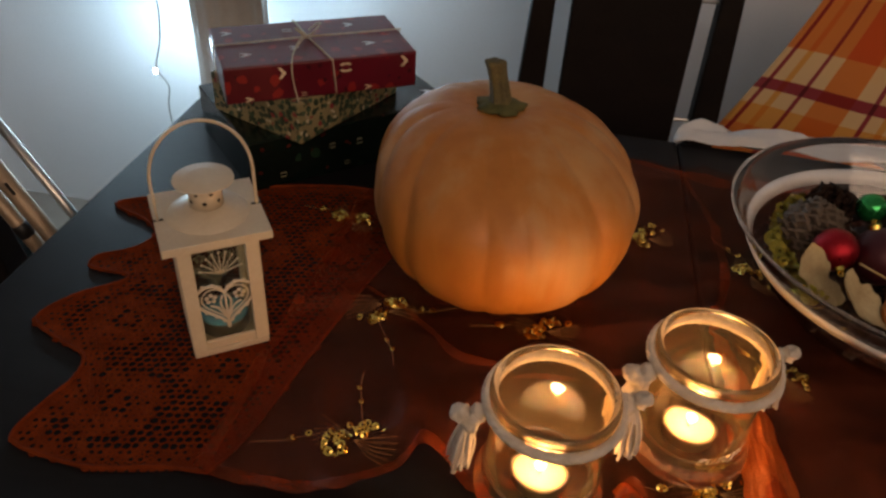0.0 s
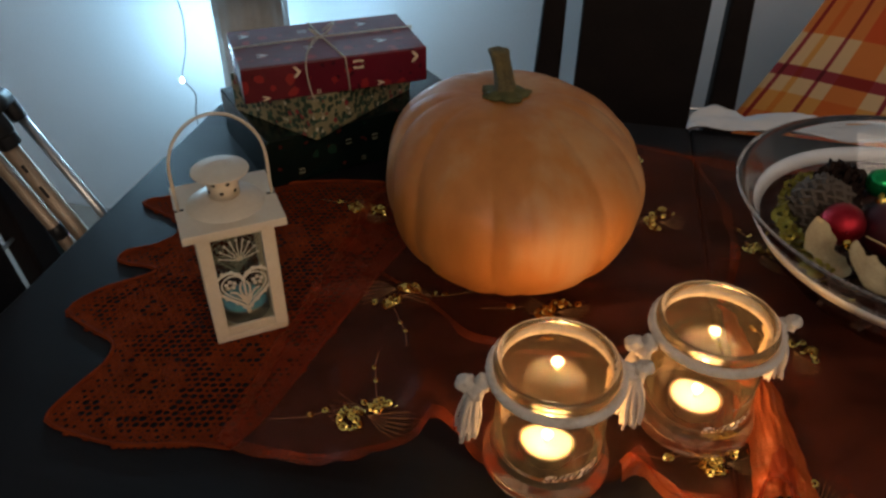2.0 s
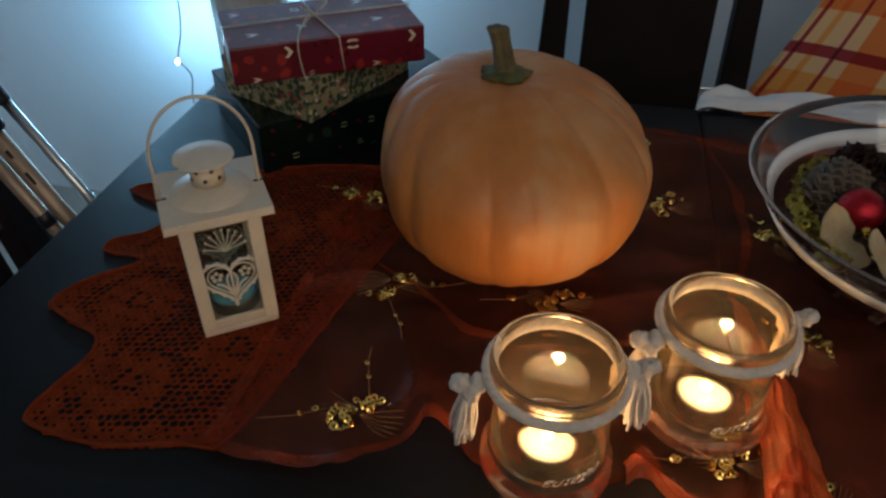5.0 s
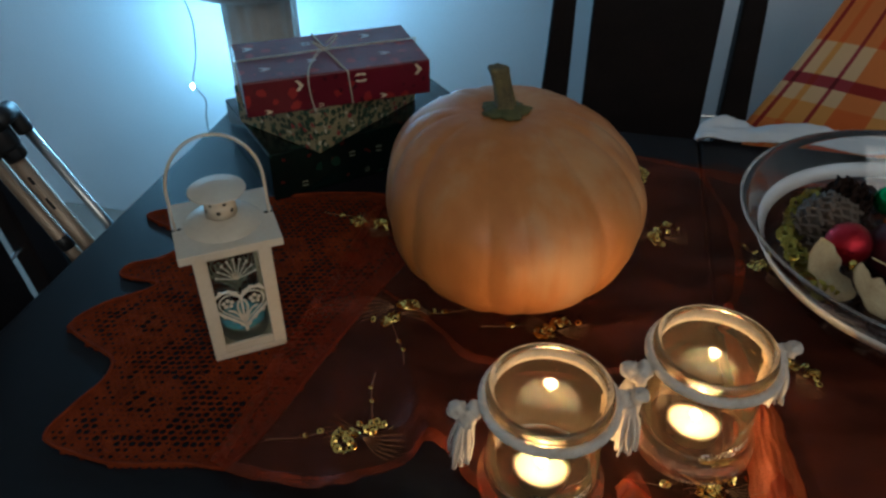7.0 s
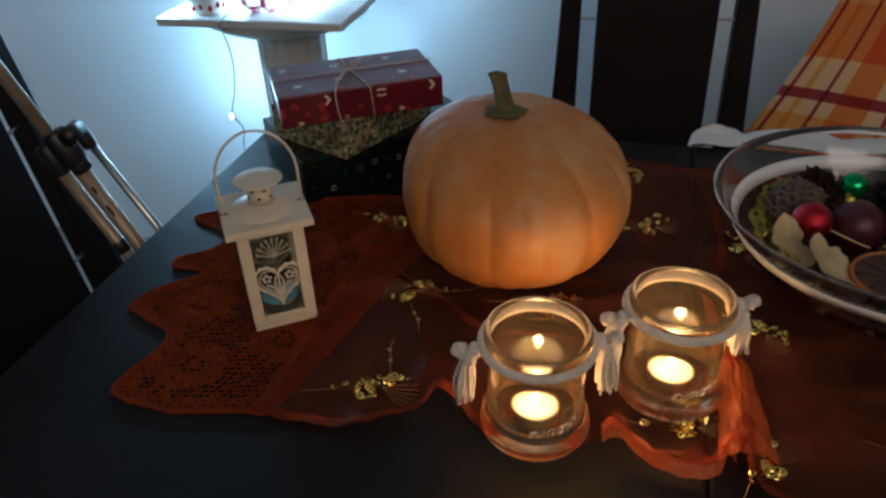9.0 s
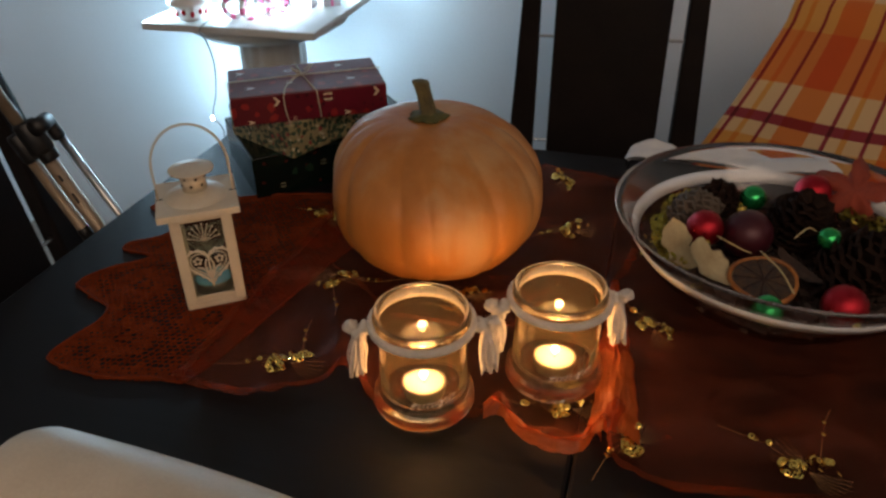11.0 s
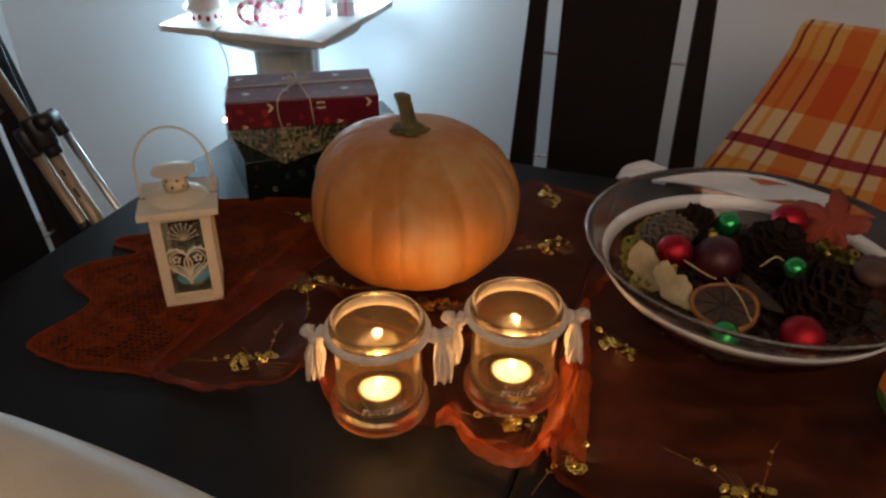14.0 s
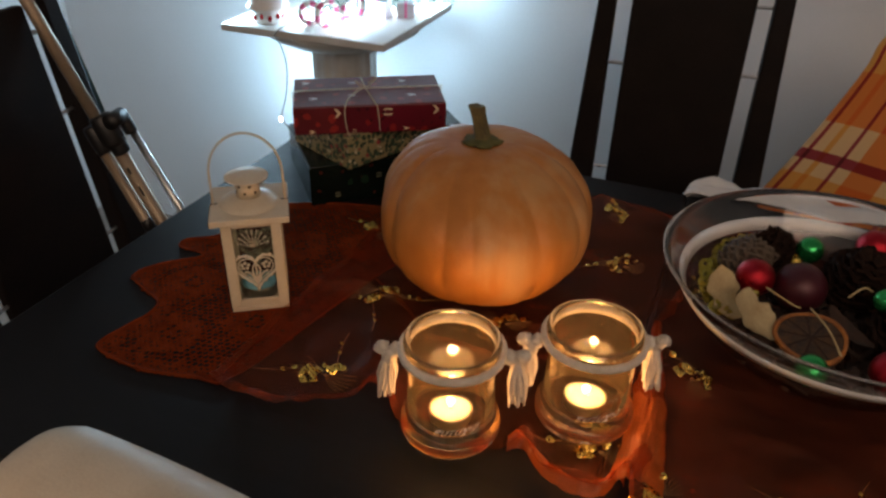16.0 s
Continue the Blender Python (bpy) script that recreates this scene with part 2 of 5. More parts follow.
wall("wall_north", 0.9, 0.71, 4.6, 0.12, 0, 2.6, WALL, "smooth pale painted wall behind the chairs")
wall("wall_south", 0.9, -3.0, 4.6, 0.12, 0, 2.6, WALL, "smooth pale painted wall")
wall("wall_west", -1.35, -1.145, 0.12, 3.59, 0, 2.6, WALL, "smooth pale painted wall")
wall("wall_east", 3.15, -1.145, 0.12, 3.59, 0, 2.6, WALL, "smooth pale painted wall")
wall("floor", 0.9, -1.145, 4.6, 3.83, -0.1, 0, FLOOR, "brown tiled room floor")["category"] = "floor"
wall("ceiling", 0.9, -1.145, 4.6, 3.83, 2.6, 2.7, CEIL, "plain white ceiling")["category"] = "ceiling"

# ---- table ----
table = thing("dining_table", "dark brown wooden dining table with a satin top", "table", turned(0, 0))
TL, TW, SEAM = 1.272, 0.765, 0.636
part("tabletop", block(SEAM - 0.0003, TW, 0.032, SEAM / 2, -TW / 2, TZ - 0.016, 0.004), TABLE, table)
part("tabletop", block(TL - SEAM - 0.0003, TW, 0.032, (TL + SEAM) / 2, -TW / 2, TZ - 0.016, 0.004), TABLE, table)
for y in (-0.07, -TW + 0.07):
    part("apron", block(TL - 0.2, 0.022, 0.08, TL / 2, y, TZ - 0.072), TABLE, table)
for x in (0.07, TL - 0.07):
    part("apron", block(0.022, TW - 0.2, 0.08, x, -TW / 2, TZ - 0.072), TABLE, table)
    for y in (-0.07, -TW + 0.07):
        part("leg", block(0.07, 0.07, TZ - 0.032, x, y, (TZ - 0.032) / 2, 0.006), TABLE, table)


# ---- chairs ----
def dark_chair(at, label, lean=-4.5):
    """High-backed chair: two posts, a broad centre panel, steel pins between. It faces -y."""
    c = thing("dining_chair", label, "chair", at, "chairs round the table")
    k = math.tan(radians(-lean))
    for s in (-1, 1):
        post = block(0.038, 0.03, 0.60, s * 0.1465, 0.0, 0.72, 0.004, rx=lean)
        for v in post.verts:
            v.co.x = s * 0.1245 + (v.co.x - s * 0.1275) * (1.18 - 1.25 * (v.co.z - 0.65))
        part("back_post", post, WENGE, c)
        part("leg", block(0.043, 0.04, 0.45, s * 0.149, -0.01, 0.225, 0.004), WENGE, c)
        part("leg", block(0.043, 0.043, 0.43, s * 0.15, -0.38, 0.215, 0.004), WENGE, c)
        for z in (0.655, 0.848, 0.96):
            part("pin", tube([(s * 0.094, -(0.72 - z) * k, z), (s * 0.128, -(0.72 - z) * k, z)], 0.003), STEEL, c, "thin steel pin")
    part("back_panel", block(0.197, 0.018, 0.58, 0, 0.0, 0.71, 0.004, rx=lean), WENGE, c)
    part("seat", block(0.36, 0.40, 0.035, 0, -0.19, 0.45, 0.012), WENGE, c)
    return c


dark_chair(pose(0.319, 1.292, 0, 0, 0, -7), "dark wenge high-backed chair behind the table")
dark_chair(pose(-0.564, 0.778, 0, 0, 0, 84), "dark wenge high-backed chair at the table's end", -7.5)
dark_chair(pose(0.805, 1.178, 0, 0, 0, -30) @ Matrix.Diagonal((1, 1, 0.893, 1)), "dark wenge chair under a checked blanket")

# ---- pumpkin ----
pump = thing("pumpkin", "pale orange ribbed pumpkin on the organza", "pumpkin", pose(0.056, 0.730, TZ + 0.003))
PR, PH = 0.119, 0.171


def ribs(a, i):
    f = 0.0
    for k in range(13):
        c = k * 2 * math.pi / 13 + 0.12 * math.sin(k * 2.3)
        d = (a - c + math.pi) % (2 * math.pi) - math.pi
        f += math.exp(-(d / 0.085) ** 2) * (0.75 + 0.40 * math.sin(k * 1.7 + 0.8)) + 0.35 * math.exp(-abs(d) / 0.03)
    t = i / 40
    lump = noise.noise(Vector((2.2 * math.cos(a), 2.2 * math.sin(a), 2.6 * t))) * 0.030 + noise.noise(Vector((6 * math.cos(a), 6 * math.sin(a), 5 * t))) * 0.007
    knob = noise.noise(Vector((5 * math.cos(a), 5 * math.sin(a), 9 * t))) * 0.030 * math.exp(-((t - 0.72) / 0.13) ** 2)
    return 1 - 0.038 * f * (0.40 + 1.0 * abs(2 * t - 1)) + knob + 0.010 * math.sin(a * 2 + 0.6) + 0.008 * math.sin(3 * a) + lump


prof = []
for i in range(41):
    t = math.pi * i / 40
    r = PR * (math.sin(t) ** 0.80) * (1 + 0.035 * math.sin(2.2 * (i / 40 - 0.5)))
    z = PH / 2 - PH / 2 * math.copysign(abs(math.cos(t)) ** 0.92, math.cos(t))
    z -= 0.008 * math.exp(-(r / 0.030) ** 2) * (1 if i > 20 else -1)
    prof.append((r if 0 < i < 40 else 0, z))
body = lathe(prof, 312, ribs)
for v in body.verts:
    f = max(0.0, (v.co.z - 0.10) / (PH - 0.10))
    f = f * f * (3 - 2 * min(1, f))
    v.co.x, v.co.y = v.co.x - 0.011 * f, v.co.y + 0.022 * f
part("body", body, SKIN, pump, smooth=True)
stem = lathe([(0.0, 0), (0.0125, 0), (0.0102, 0.004), (0.0088, 0.012), (0.0080, 0.026), (0.0082, 0.038), (0.0092, 0.045), (0.0075, 0.0475), (0, 0.046)], 30,
             lambda a, i: 1 + 0.15 * math.cos(5 * a))
for v in stem.verts:
    v.co.x -= 0.009 * (v.co.z / 0.048) ** 1.5
part("stem", stem, STEM, pump, "dry olive-green ridged stem", smooth=True, at=pose(-0.011, 0.023, PH - 0.0062, -3, 0, 15) @ Matrix.Diagonal((0.95, 0.95, 0.88, 1)))
part("calyx", lathe([(0, 0.0045), (0.012, 0.004), (0.017, 0.0026), (0.0215, 0.0010), (0.0205, -0.0016), (0.012, 0.0), (0, 0.0)], 50, lambda a, i: 1 + 0.10 * math.cos(5 * a) + 0.05 * math.sin(11 * a)),
     mat("dry_green_calyx", (0.11, 0.10, 0.03), (0.05, 0.055, 0.015), 0.85, scale=80, bump=0.5), pump, "flat dark green calyx", smooth=True, at=pose(-0.011, 0.023, PH - 0.0050, -3))


# ---- candle jars ----
def jar(x, y, turn, label):
    j = thing("candle_jar", label, "candle holder", pose(x, y, TZ + 0.004, 0, 0, turn), "glass candle jars")
    prof = [(0, 0), (0.036, 0), (0.043, 0.003), (0.0455, 0.009), (0.0445, 0.017), (0.0408, 0.023), (0.0392, 0.029), (0.0385, 0.050), (0.0385, 0.080), (0.0392, 0.084), (0.0416, 0.090), (0.0420, 0.098),
            (0.0410, 0.1020), (0.0390, 0.1030), (0.0366, 0.1000), (0.0360, 0.086), (0.0358, 0.03), (0.0352, 0.016), (0.030, 0.011), (0, 0.011)]
    g = part("glass", lathe(prof, 64), JARGLOW, j, "clear moulded glass with candle glow in its tint", smooth=True)
    g.visible_shadow = False
    bm = bmesh.new()
    for ph in range(3):
        pts = []
        for k in range(120):
            a = 2 * math.pi * k / 120
            w = a * 13 + ph * 2 * math.pi / 3
            r = 0.0432 + 0.0008 * math.cos(w)
            pts.append((r * math.cos(a), r * math.sin(a), 0.0908 + 0.0012 * math.sin(w)))
        tube(pts, 0.0028, 8, bm, loop=True)
    cord = part("cord", bm, ROPE, j, "off-white twisted cotton cord", smooth=True)
    for s in (0, 1):
        a = math.pi * s + 0.1
        rnd = random.Random(int(x * 1000) + s)
        d, q = Vector((math.cos(a), math.sin(a), 0)), Vector((-math.sin(a), math.cos(a), 0))
        bm = bmesh.new()
        c = d * 0.0505 + Vector((0, 0, 0.0855))
        for off, r in ((d * -0.002, 0.0062), (d * 0.010 + Vector((0, 0, 0.002)), 0.0060), (d * 0.003 + q * 0.004 - Vector((0, 0, 0.003)), 0.0060), (d * 0.004 - Vector((0, 0, 0.010)), 0.0054)):
            bmesh.ops.create_icosphere(bm, subdivisions=3, radius=r, matrix=Matrix.Translation(c + off))
        for v in bm.verts:
            v.co += Vector(noise.noise_vector(v.co * 260)) * 0.0026
        part("knot", bm, ROPE, cord, smooth=True)
        bm = bmesh.new()
        for k in range(75):
            o = q * rnd.uniform(-0.0055, 0.0055) + d * rnd.uniform(-0.004, 0.006)
            e = c + d * 0.006 + o * 1.5 - Vector((0, 0, rnd.uniform(0.042, 0.050)))
            st = c + d * 0.004 + o * 0.6 - Vector((0, 0, 0.008))
            mid = st.lerp(e, 0.5) + Vector((rnd.uniform(-1, 1), rnd.uniform(-1, 1), 0)) * 0.0035
            tube(spline([st, mid, e], 4), 0.0015, 5, bm, taper=lambda t: 1.0 - 0.35 * t)
        part("tassel", bm, ROPE, cord, "frayed cotton tassel", smooth=True)
    return j


def tealight(x, y, wax, label, flame=True, z=TZ + 0.0155):
    t = thing("tealight", label, "candle", pose(x, y, z))
    part("cup", lathe([(0, 0), (0.0200, 0), (0.0205, 0.013), (0.0202, 0.0135), (0.0196, 0.001), (0, 0.001)], 32), STEEL, t, "thin aluminium cup", smooth=True)
    part("wax", lathe([(0, 0.0015), (0.0192, 0.0015), (0.0194, 0.0125), (0.017, 0.0128), (0.006, 0.0115), (0, 0.011)], 32), wax, t, smooth=True)
    part("wick", tube([(0, 0, 0.011), (0.0005, 0, 0.016), (0.002, 0, 0.019)], 0.0006, 6), BLACK, t)
    if flame:
        f = lathe([(0, 0.013), (0.0014, 0.0142), (0.0020, 0.016), (0.0018, 0.0185), (0.0010, 0.0215), (0, 0.024)], 16)
        f = part("flame", f, FLAME, t, "small yellow flame", smooth=True)
        f.visible_shadow = False
    return t


for (x, y, turn), txt in zip(CANDLES, ("left", "right")):
    jar(x, y, turn, "clear glass jar with cotton cord and tassels, candle lit")
    tealight(x, y, WAX, "small white tealight burning inside a glass jar", z=TZ + 0.0155)
    point_lamp("candle_light", (x, y, TZ + 0.0375), 0.208, (1.0, 0.53, 0.20), 0.004)

# ---- lantern ----
LW, LH = 0.061, 0.114
lan = thing("lantern", "small white tin lantern with heart filigree panes", "lantern", pose(-0.1868, 0.6465, TZ + 0.003, 0, 0, 22))
part("base", block(LW, LW, 0.006, 0, 0, 0.003, 0.001), TINW, lan)
for sx in (-1, 1):
    for sy in (-1, 1):
        part("corner_post", block(0.0108, 0.0108, LH - 0.006, sx * (LW / 2 - 0.0052), sy * (LW / 2 - 0.0052), 0.006 + (LH - 0.006) / 2, 0.0008), TINW, lan)


def filigree(parent, m):
    """Top rail, bottom rail and a cut-out heart with scalloped rim and flowers, in tin."""
    part("rail", block(LW - 0.021, 0.003, 0.010, 0, 0, LH - 0.005, 0.0006), TINW, parent, at=m)
    part("rail", block(LW - 0.021, 0.003, 0.008, 0, 0, 0.010, 0.0006), TINW, parent, at=m)
    bm = bmesh.new()
    heart = []
    for k in range(48):
        t = 2 * math.pi * k / 48
        heart.append(Vector((0.00142 * 16 * math.sin(t) ** 3, 0, 0.052 + 0.00145 * (13 * math.cos(t) - 5 * math.cos(2 * t) - 2 * math.cos(3 * t) - math.cos(4 * t)))))
    tube(heart, 0.0013, 6, bm, loop=True)
    tube([(p - Vector((0, 0, 0.052))) * 0.80 + Vector((0, 0, 0.052)) for p in heart], 0.0007, 6, bm, loop=True)
    for p in heart[::2]:
        o = (p - Vector((0, 0, 0.054))) * 0.08
        bmesh.ops.create_icosphere(bm, subdivisions=1, radius=0.0017, matrix=Matrix.Translation(p + o) @ Matrix.Diagonal((1, 0.5, 1, 1)))
    tube([(0, 0, 0.062), (0, 0, 0.030)], 0.0010, 6, bm)
    for s in (-1, 1):
        tube(spline([(0, 0, 0.034), (s * 0.006, 0, 0.046), (s * 0.012, 0, 0.050)], 6), 0.0010, 6, bm)
        tube(spline([(0, 0, 0.036), (s * 0.004, 0, 0.050), (s * 0.002, 0, 0.058)], 6), 0.0010, 6, bm)
        for k in range(5):
            a = k * 2 * math.pi / 5 + 0.3
            c = Vector((s * 0.011 + 0.0034 * math.cos(a), 0, 0.057 + 0.0034 * math.sin(a)))
            bmesh.ops.create_icosphere(bm, subdivisions=1, radius=0.0021, matrix=Matrix.Translation(c) @ Matrix.Diagonal((1, 0.5, 1, 1)))
    for k in range(9):
        a = math.pi * (0.08 + 0.84 * k / 8)
        q = Vector((0.016 * math.cos(a), 0, 0.080 + 0.020 * math.sin(a)))
        tube([(0, 0, 0.080), q], 0.0004, 6, bm)
        bmesh.ops.create_icosphere(bm, subdivisions=1, radius=0.0012, matrix=Matrix.Translation(q) @ Matrix.Diagonal((1, 0.5, 1, 1)))
    part("filigree", bm, TINW, parent, "white cut-out heart ornament", smooth=True, at=m)
    p = part("pane", block(LW - 0.019, 0.0012, LH - 0.016, 0, 0.0026, 0.006 + (LH - 0.01) / 2, 0), PANE, parent, "pane tinted darker to dim the inside", at=m)
    p.visible_shadow = False


for k in range(4):
    filigree(lan, pose(0, 0, 0, 0, 0, 90 * k) @ pose(0, -(LW / 2 - 0.0028), 0))
RW = 0.080
roof = part("roof", block(RW, RW, 0.0022, 0, 0, LH + 0.0045, 0.0006), TINW, lan, "square tin roof plate")
for s in (-1, 1):
    part("lip", block(RW, 0.0014, 0.005, 0, s * (RW / 2 - 0.0007), LH + 0.001, 0.0004), TINW, roof)
    part("lip", block(0.0014, RW - 0.003, 0.005, s * (RW / 2 - 0.0007), 0, LH + 0.001, 0.0004), TINW, roof)
part("dome", lathe([(0.031, 0), (0.030, 0.0016), (0.024, 0.0048), (0.016, 0.0082), (0, 0.009)], 40), TINW, roof, smooth=True, at=pose(0, 0, LH + 0.0055))
bm = lathe([(0.0125, 0), (0.0125, 0.021), (0.0115, 0.021), (0.0115, 0)], 40, closed=True)
part("chimney", bm, TINW, roof, smooth=True, at=pose(0, 0, LH + 0.0135))
bm = bmesh.new()
for k in range(7):
    for z in (0.007, 0.0145):
        a = 2 * math.pi * (k + (0.5 if z > 0.01 else 0)) / 7
        bmesh.ops.create_circle(bm, cap_ends=True, segments=12, radius=0.0017, matrix=pose(0.0127 * math.cos(a), 0.0127 * math.sin(a), z, 90, 0, math.degrees(a) + 90))
part("vent_hole", bm, BLACK, roof, "row of dark vent holes", at=pose(0, 0, LH + 0.0135))
part("cap", lathe([(0, 0), (0.0215, 0), (0.0225, 0.0008), (0.0222, 0.0018), (0.012, 0.0032), (0, 0.0036)], 40), TINW, roof, at=pose(0, 0, LH + 0.0343))
pts = [(-0.037, 0, LH + 0.003), (-0.037, 0, LH + 0.018)] + [(-0.037 * math.cos(math.pi * k / 20), 0, LH + 0.038 + 0.045 * math.sin(math.pi * k / 20)) for k in range(21)] + [(0.037, 0, LH + 0.018), (0.037, 0, LH + 0.003)]
part("handle", tube(pts, 0.0013, 8), TINW, lan, "bent wire handle", smooth=True)
for s in (-1, 1):
    part("handle_slot", block(0.0075, 0.0022, 0.0009, s * 0.0365, 0, LH + 0.0059, 0.0003), BLACK, roof, "dark slot for the handle")
tealight(-0.1868, 0.6465, WAXB, "unlit pale blue tealight in the lantern", False, TZ + 0.0095)

# ---- presents ----
def paper(name, a, b, spots, scale, rough=0.3, size=0.25):
    m, nt, p = nodes_of(name)
    n = noise_tex(nt, 12, 4)
    base = ramp(nt, n.outputs["Fac"], [(0.35, b), (0.65, a)])
    last = base.outputs[0]
    for k, (colour, sc, cut) in enumerate(spots):
        tc = nt.nodes.new("ShaderNodeTexCoord")
        v = nt.nodes.new("ShaderNodeTexVoronoi")
        v.inputs["Scale"].default_value = sc
        mp = nt.nodes.new("ShaderNodeMapping")
        mp.inputs["Location"].default_value = (0.37 * k, 0.19 * k, 0.53 * k)
        nt.links.new(tc.outputs["Object"], mp.inputs[0])
        wob = noise_tex(nt, sc * 2.5, 2)
        ad = nt.nodes.new("ShaderNodeVectorMath")
        ad.operation = "MULTIPLY_ADD"
        ad.inputs[1].default_value = (0.45 / sc,) * 3
        nt.links.new(wob.outputs["Color"], ad.inputs[0])
        nt.links.new(mp.outputs[0], ad.inputs[2])
        nt.links.new(ad.outputs[0], v.inputs["Vector"])
        lt = nt.nodes.new("ShaderNodeMath")
        lt.operation = "LESS_THAN"
        lt.inputs[1].default_value = cut
        nt.links.new(v.outputs["Distance"], lt.inputs[0])
        mx = nt.nodes.new("ShaderNodeMixRGB")
        mx.inputs[2].default_value = (*colour, 1)
        nt.links.new(lt.outputs[0], mx.inputs[0])
        nt.links.new(last, mx.inputs[1])
        last = mx.outputs[0]
    nt.links.new(last, p.inputs["Base Color"])
    p.inputs["Roughness"].default_value = rough
    p.inputs["Specular IOR Level"].default_value = 0.36
    bp = nt.nodes.new("ShaderNodeBump")
    bp.inputs["Strength"].default_value, bp.inputs["Distance"].default_value = 0.25, 0.004
    nt.links.new(noise_tex(nt, 22, 3).outputs["Fac"], bp.inputs["Height"])
    nt.links.new(bp.outputs[0], p.inputs["Normal"])
    return m


RED = paper("red_gift_wrap", (0.130, 0.007, 0.018), (0.09, 0.005, 0.012), [((0.26, 0.020, 0.018), 46, 0.26), ((0.05, 0.004, 0.010), 75, 0.18)], 30, 0.36)
FLORAL = paper("floral_gift_wrap", (0.36, 0.30, 0.16), (0.26, 0.22, 0.12), [((0.03, 0.055, 0.03), 125, 0.46), ((0.05, 0.10, 0.06), 100, 0.30), ((0.30, 0.035, 0.04), 70, 0.22), ((0.62, 0.55, 0.40), 85, 0.18)], 60, 0.3)
GREEN = paper("green_gift_wrap", (0.005, 0.012, 0.009), (0.003, 0.007, 0.006), [((0.012, 0.032, 0.02), 40, 0.22), ((0.06, 0.012, 0.008), 55, 0.14)], 40, 0.2)


def gift(at, sx, sy, z0, z1, material, label):
    g = thing("gift_box", label, "gift box", at @ pose(0, 0, z0), "stack of presents")
    h = z1 - z0
    part("wrapped_box", block(sx, sy, h, 0, 0, h / 2, 0.0018), material, g)
    part("paper_flap", block(0.0008, sy * 0.5, h * 0.6, sx / 2 + 0.0005, 0, h / 2, 0), material, g)
    return g


GA = 18.8
gift(pose(-0.132, 0.999, 0, 0, 0, 30), 0.255, 0.165, TZ, TZ + 0.060, GREEN, "dark green wrapped present at the bottom")
gift(pose(-0.148, 0.975, 0, 0, 0, 54), 0.170, 0.130, TZ + 0.060, TZ + 0.106, FLORAL, "cream floral wrapped present in the middle")
red = gift(pose(-0.139, 0.948, 0, 0, 0, GA), 0.202, 0.115, TZ + 0.106, TZ + 0.145, RED, "shiny red wrapped present tied with twine")

# ---- glass bowl ----
BX, BY = 0.4135, 0.655
bowl = thing("glass_bowl", "wide clear glass bowl filled with potpourri", "bowl", pose(BX, BY, TZ + 0.004))
prof = [(0, 0), (0.070, 0), (0.085, 0.008), (0.110, 0.028), (0.133, 0.052), (0.150, 0.078), (0.1645, 0.101), (0.1700, 0.1065), (0.1712, 0.1085), (0.1690, 0.1095), (0.1620, 0.103), (0.147, 0.079),
        (0.130, 0.054), (0.107, 0.031), (0.082, 0.0125), (0.066, 0.0055), (0, 0.0055)]
g = part("glass", lathe(prof, 96), GLASS, bowl, smooth=True)
g.visible_shadow = False

# ---- pedestal ----
ped = thing("pedestal", "white fluted column pedestal with a square top", "pedestal", pose(PED[0], PED[1], 0, 0, 0, -10.9))
part("shaft", lathe([(0.085, 0.04), (0.078, 0.06), (0.074, 0.10), (0.070, 0.40), (0.071, 0.76), (0.073, 0.776), (0.080, 0.786)], 96, lambda a, i: 1 - 0.05 * max(0, math.cos(16 * a)) ** 0.7), PLASTER, ped, smooth=True)
part("capital", lathe([(0, 0.779), (0.095, 0.783), (0.140, 0.792), (0.166, 0.808), (0.174, 0.825), (0, 0.825)], 64), PLASTER, ped, smooth=True)
part("top_plate", block(0.366, 0.366, 0.015, 0, 0, 0.8325, 0.003), PLASTER, ped)
part("foot", block(0.26, 0.26, 0.04, 0, 0, 0.02, 0.004), PLASTER, ped)
# cool lamps added to brighten the wall; most stand where no bulb is
GLOW_LAMPS = [((-0.625, 1.64, 0.575), 2.1), ((-0.610, 1.38, 0.885), 4.0), ((-0.46, 1.40, 0.890), 1.4), ((-0.33, 1.40, 0.890), 1.4), ((-0.20, 1.56, 0.890), 1.6), ((-0.60, 1.60, 0.79), 1.7), ((-0.40, 1.64, 0.62), 0.4), ((-0.22, 1.60, 0.70), 0.4)]
for p, w in GLOW_LAMPS:
    point_lamp("fairy_glow_fill", (p[0] + 0.022, p[1] + 0.091, p[2] - 0.017), w, (0.48, 0.80, 1.0), 0.02)
# unseen warm fill lamp, added behind the camera at ceiling height
lamp = bpy.data.lights.new("fill_lamp", "AREA")
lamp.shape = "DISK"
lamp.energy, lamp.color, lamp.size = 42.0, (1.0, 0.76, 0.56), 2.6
lo = new("fill_lamp", lamp)
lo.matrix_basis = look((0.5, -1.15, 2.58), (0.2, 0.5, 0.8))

# ---- cloths on the table ----
def inside(poly, x, y):
    c = False
    for (x1, y1), (x2, y2) in zip(poly, poly[1:] + poly[:1]):
        if (y1 > y) != (y2 > y) and x < (x2 - x1) * (y - y1) / (y2 - y1) + x1:
            c = not c
    return c


def to_edge(poly, x, y):
    p = Vector((x, y))
    best = 9
    for a, b in zip(poly, poly[1:] + poly[:1]):
        a, b = Vector(a), Vector(b)
        t = max(0, min(1, (p - a).dot(b - a) / (b - a).length_squared))
        best = min(best, (p - a - t * (b - a)).length)
    return best


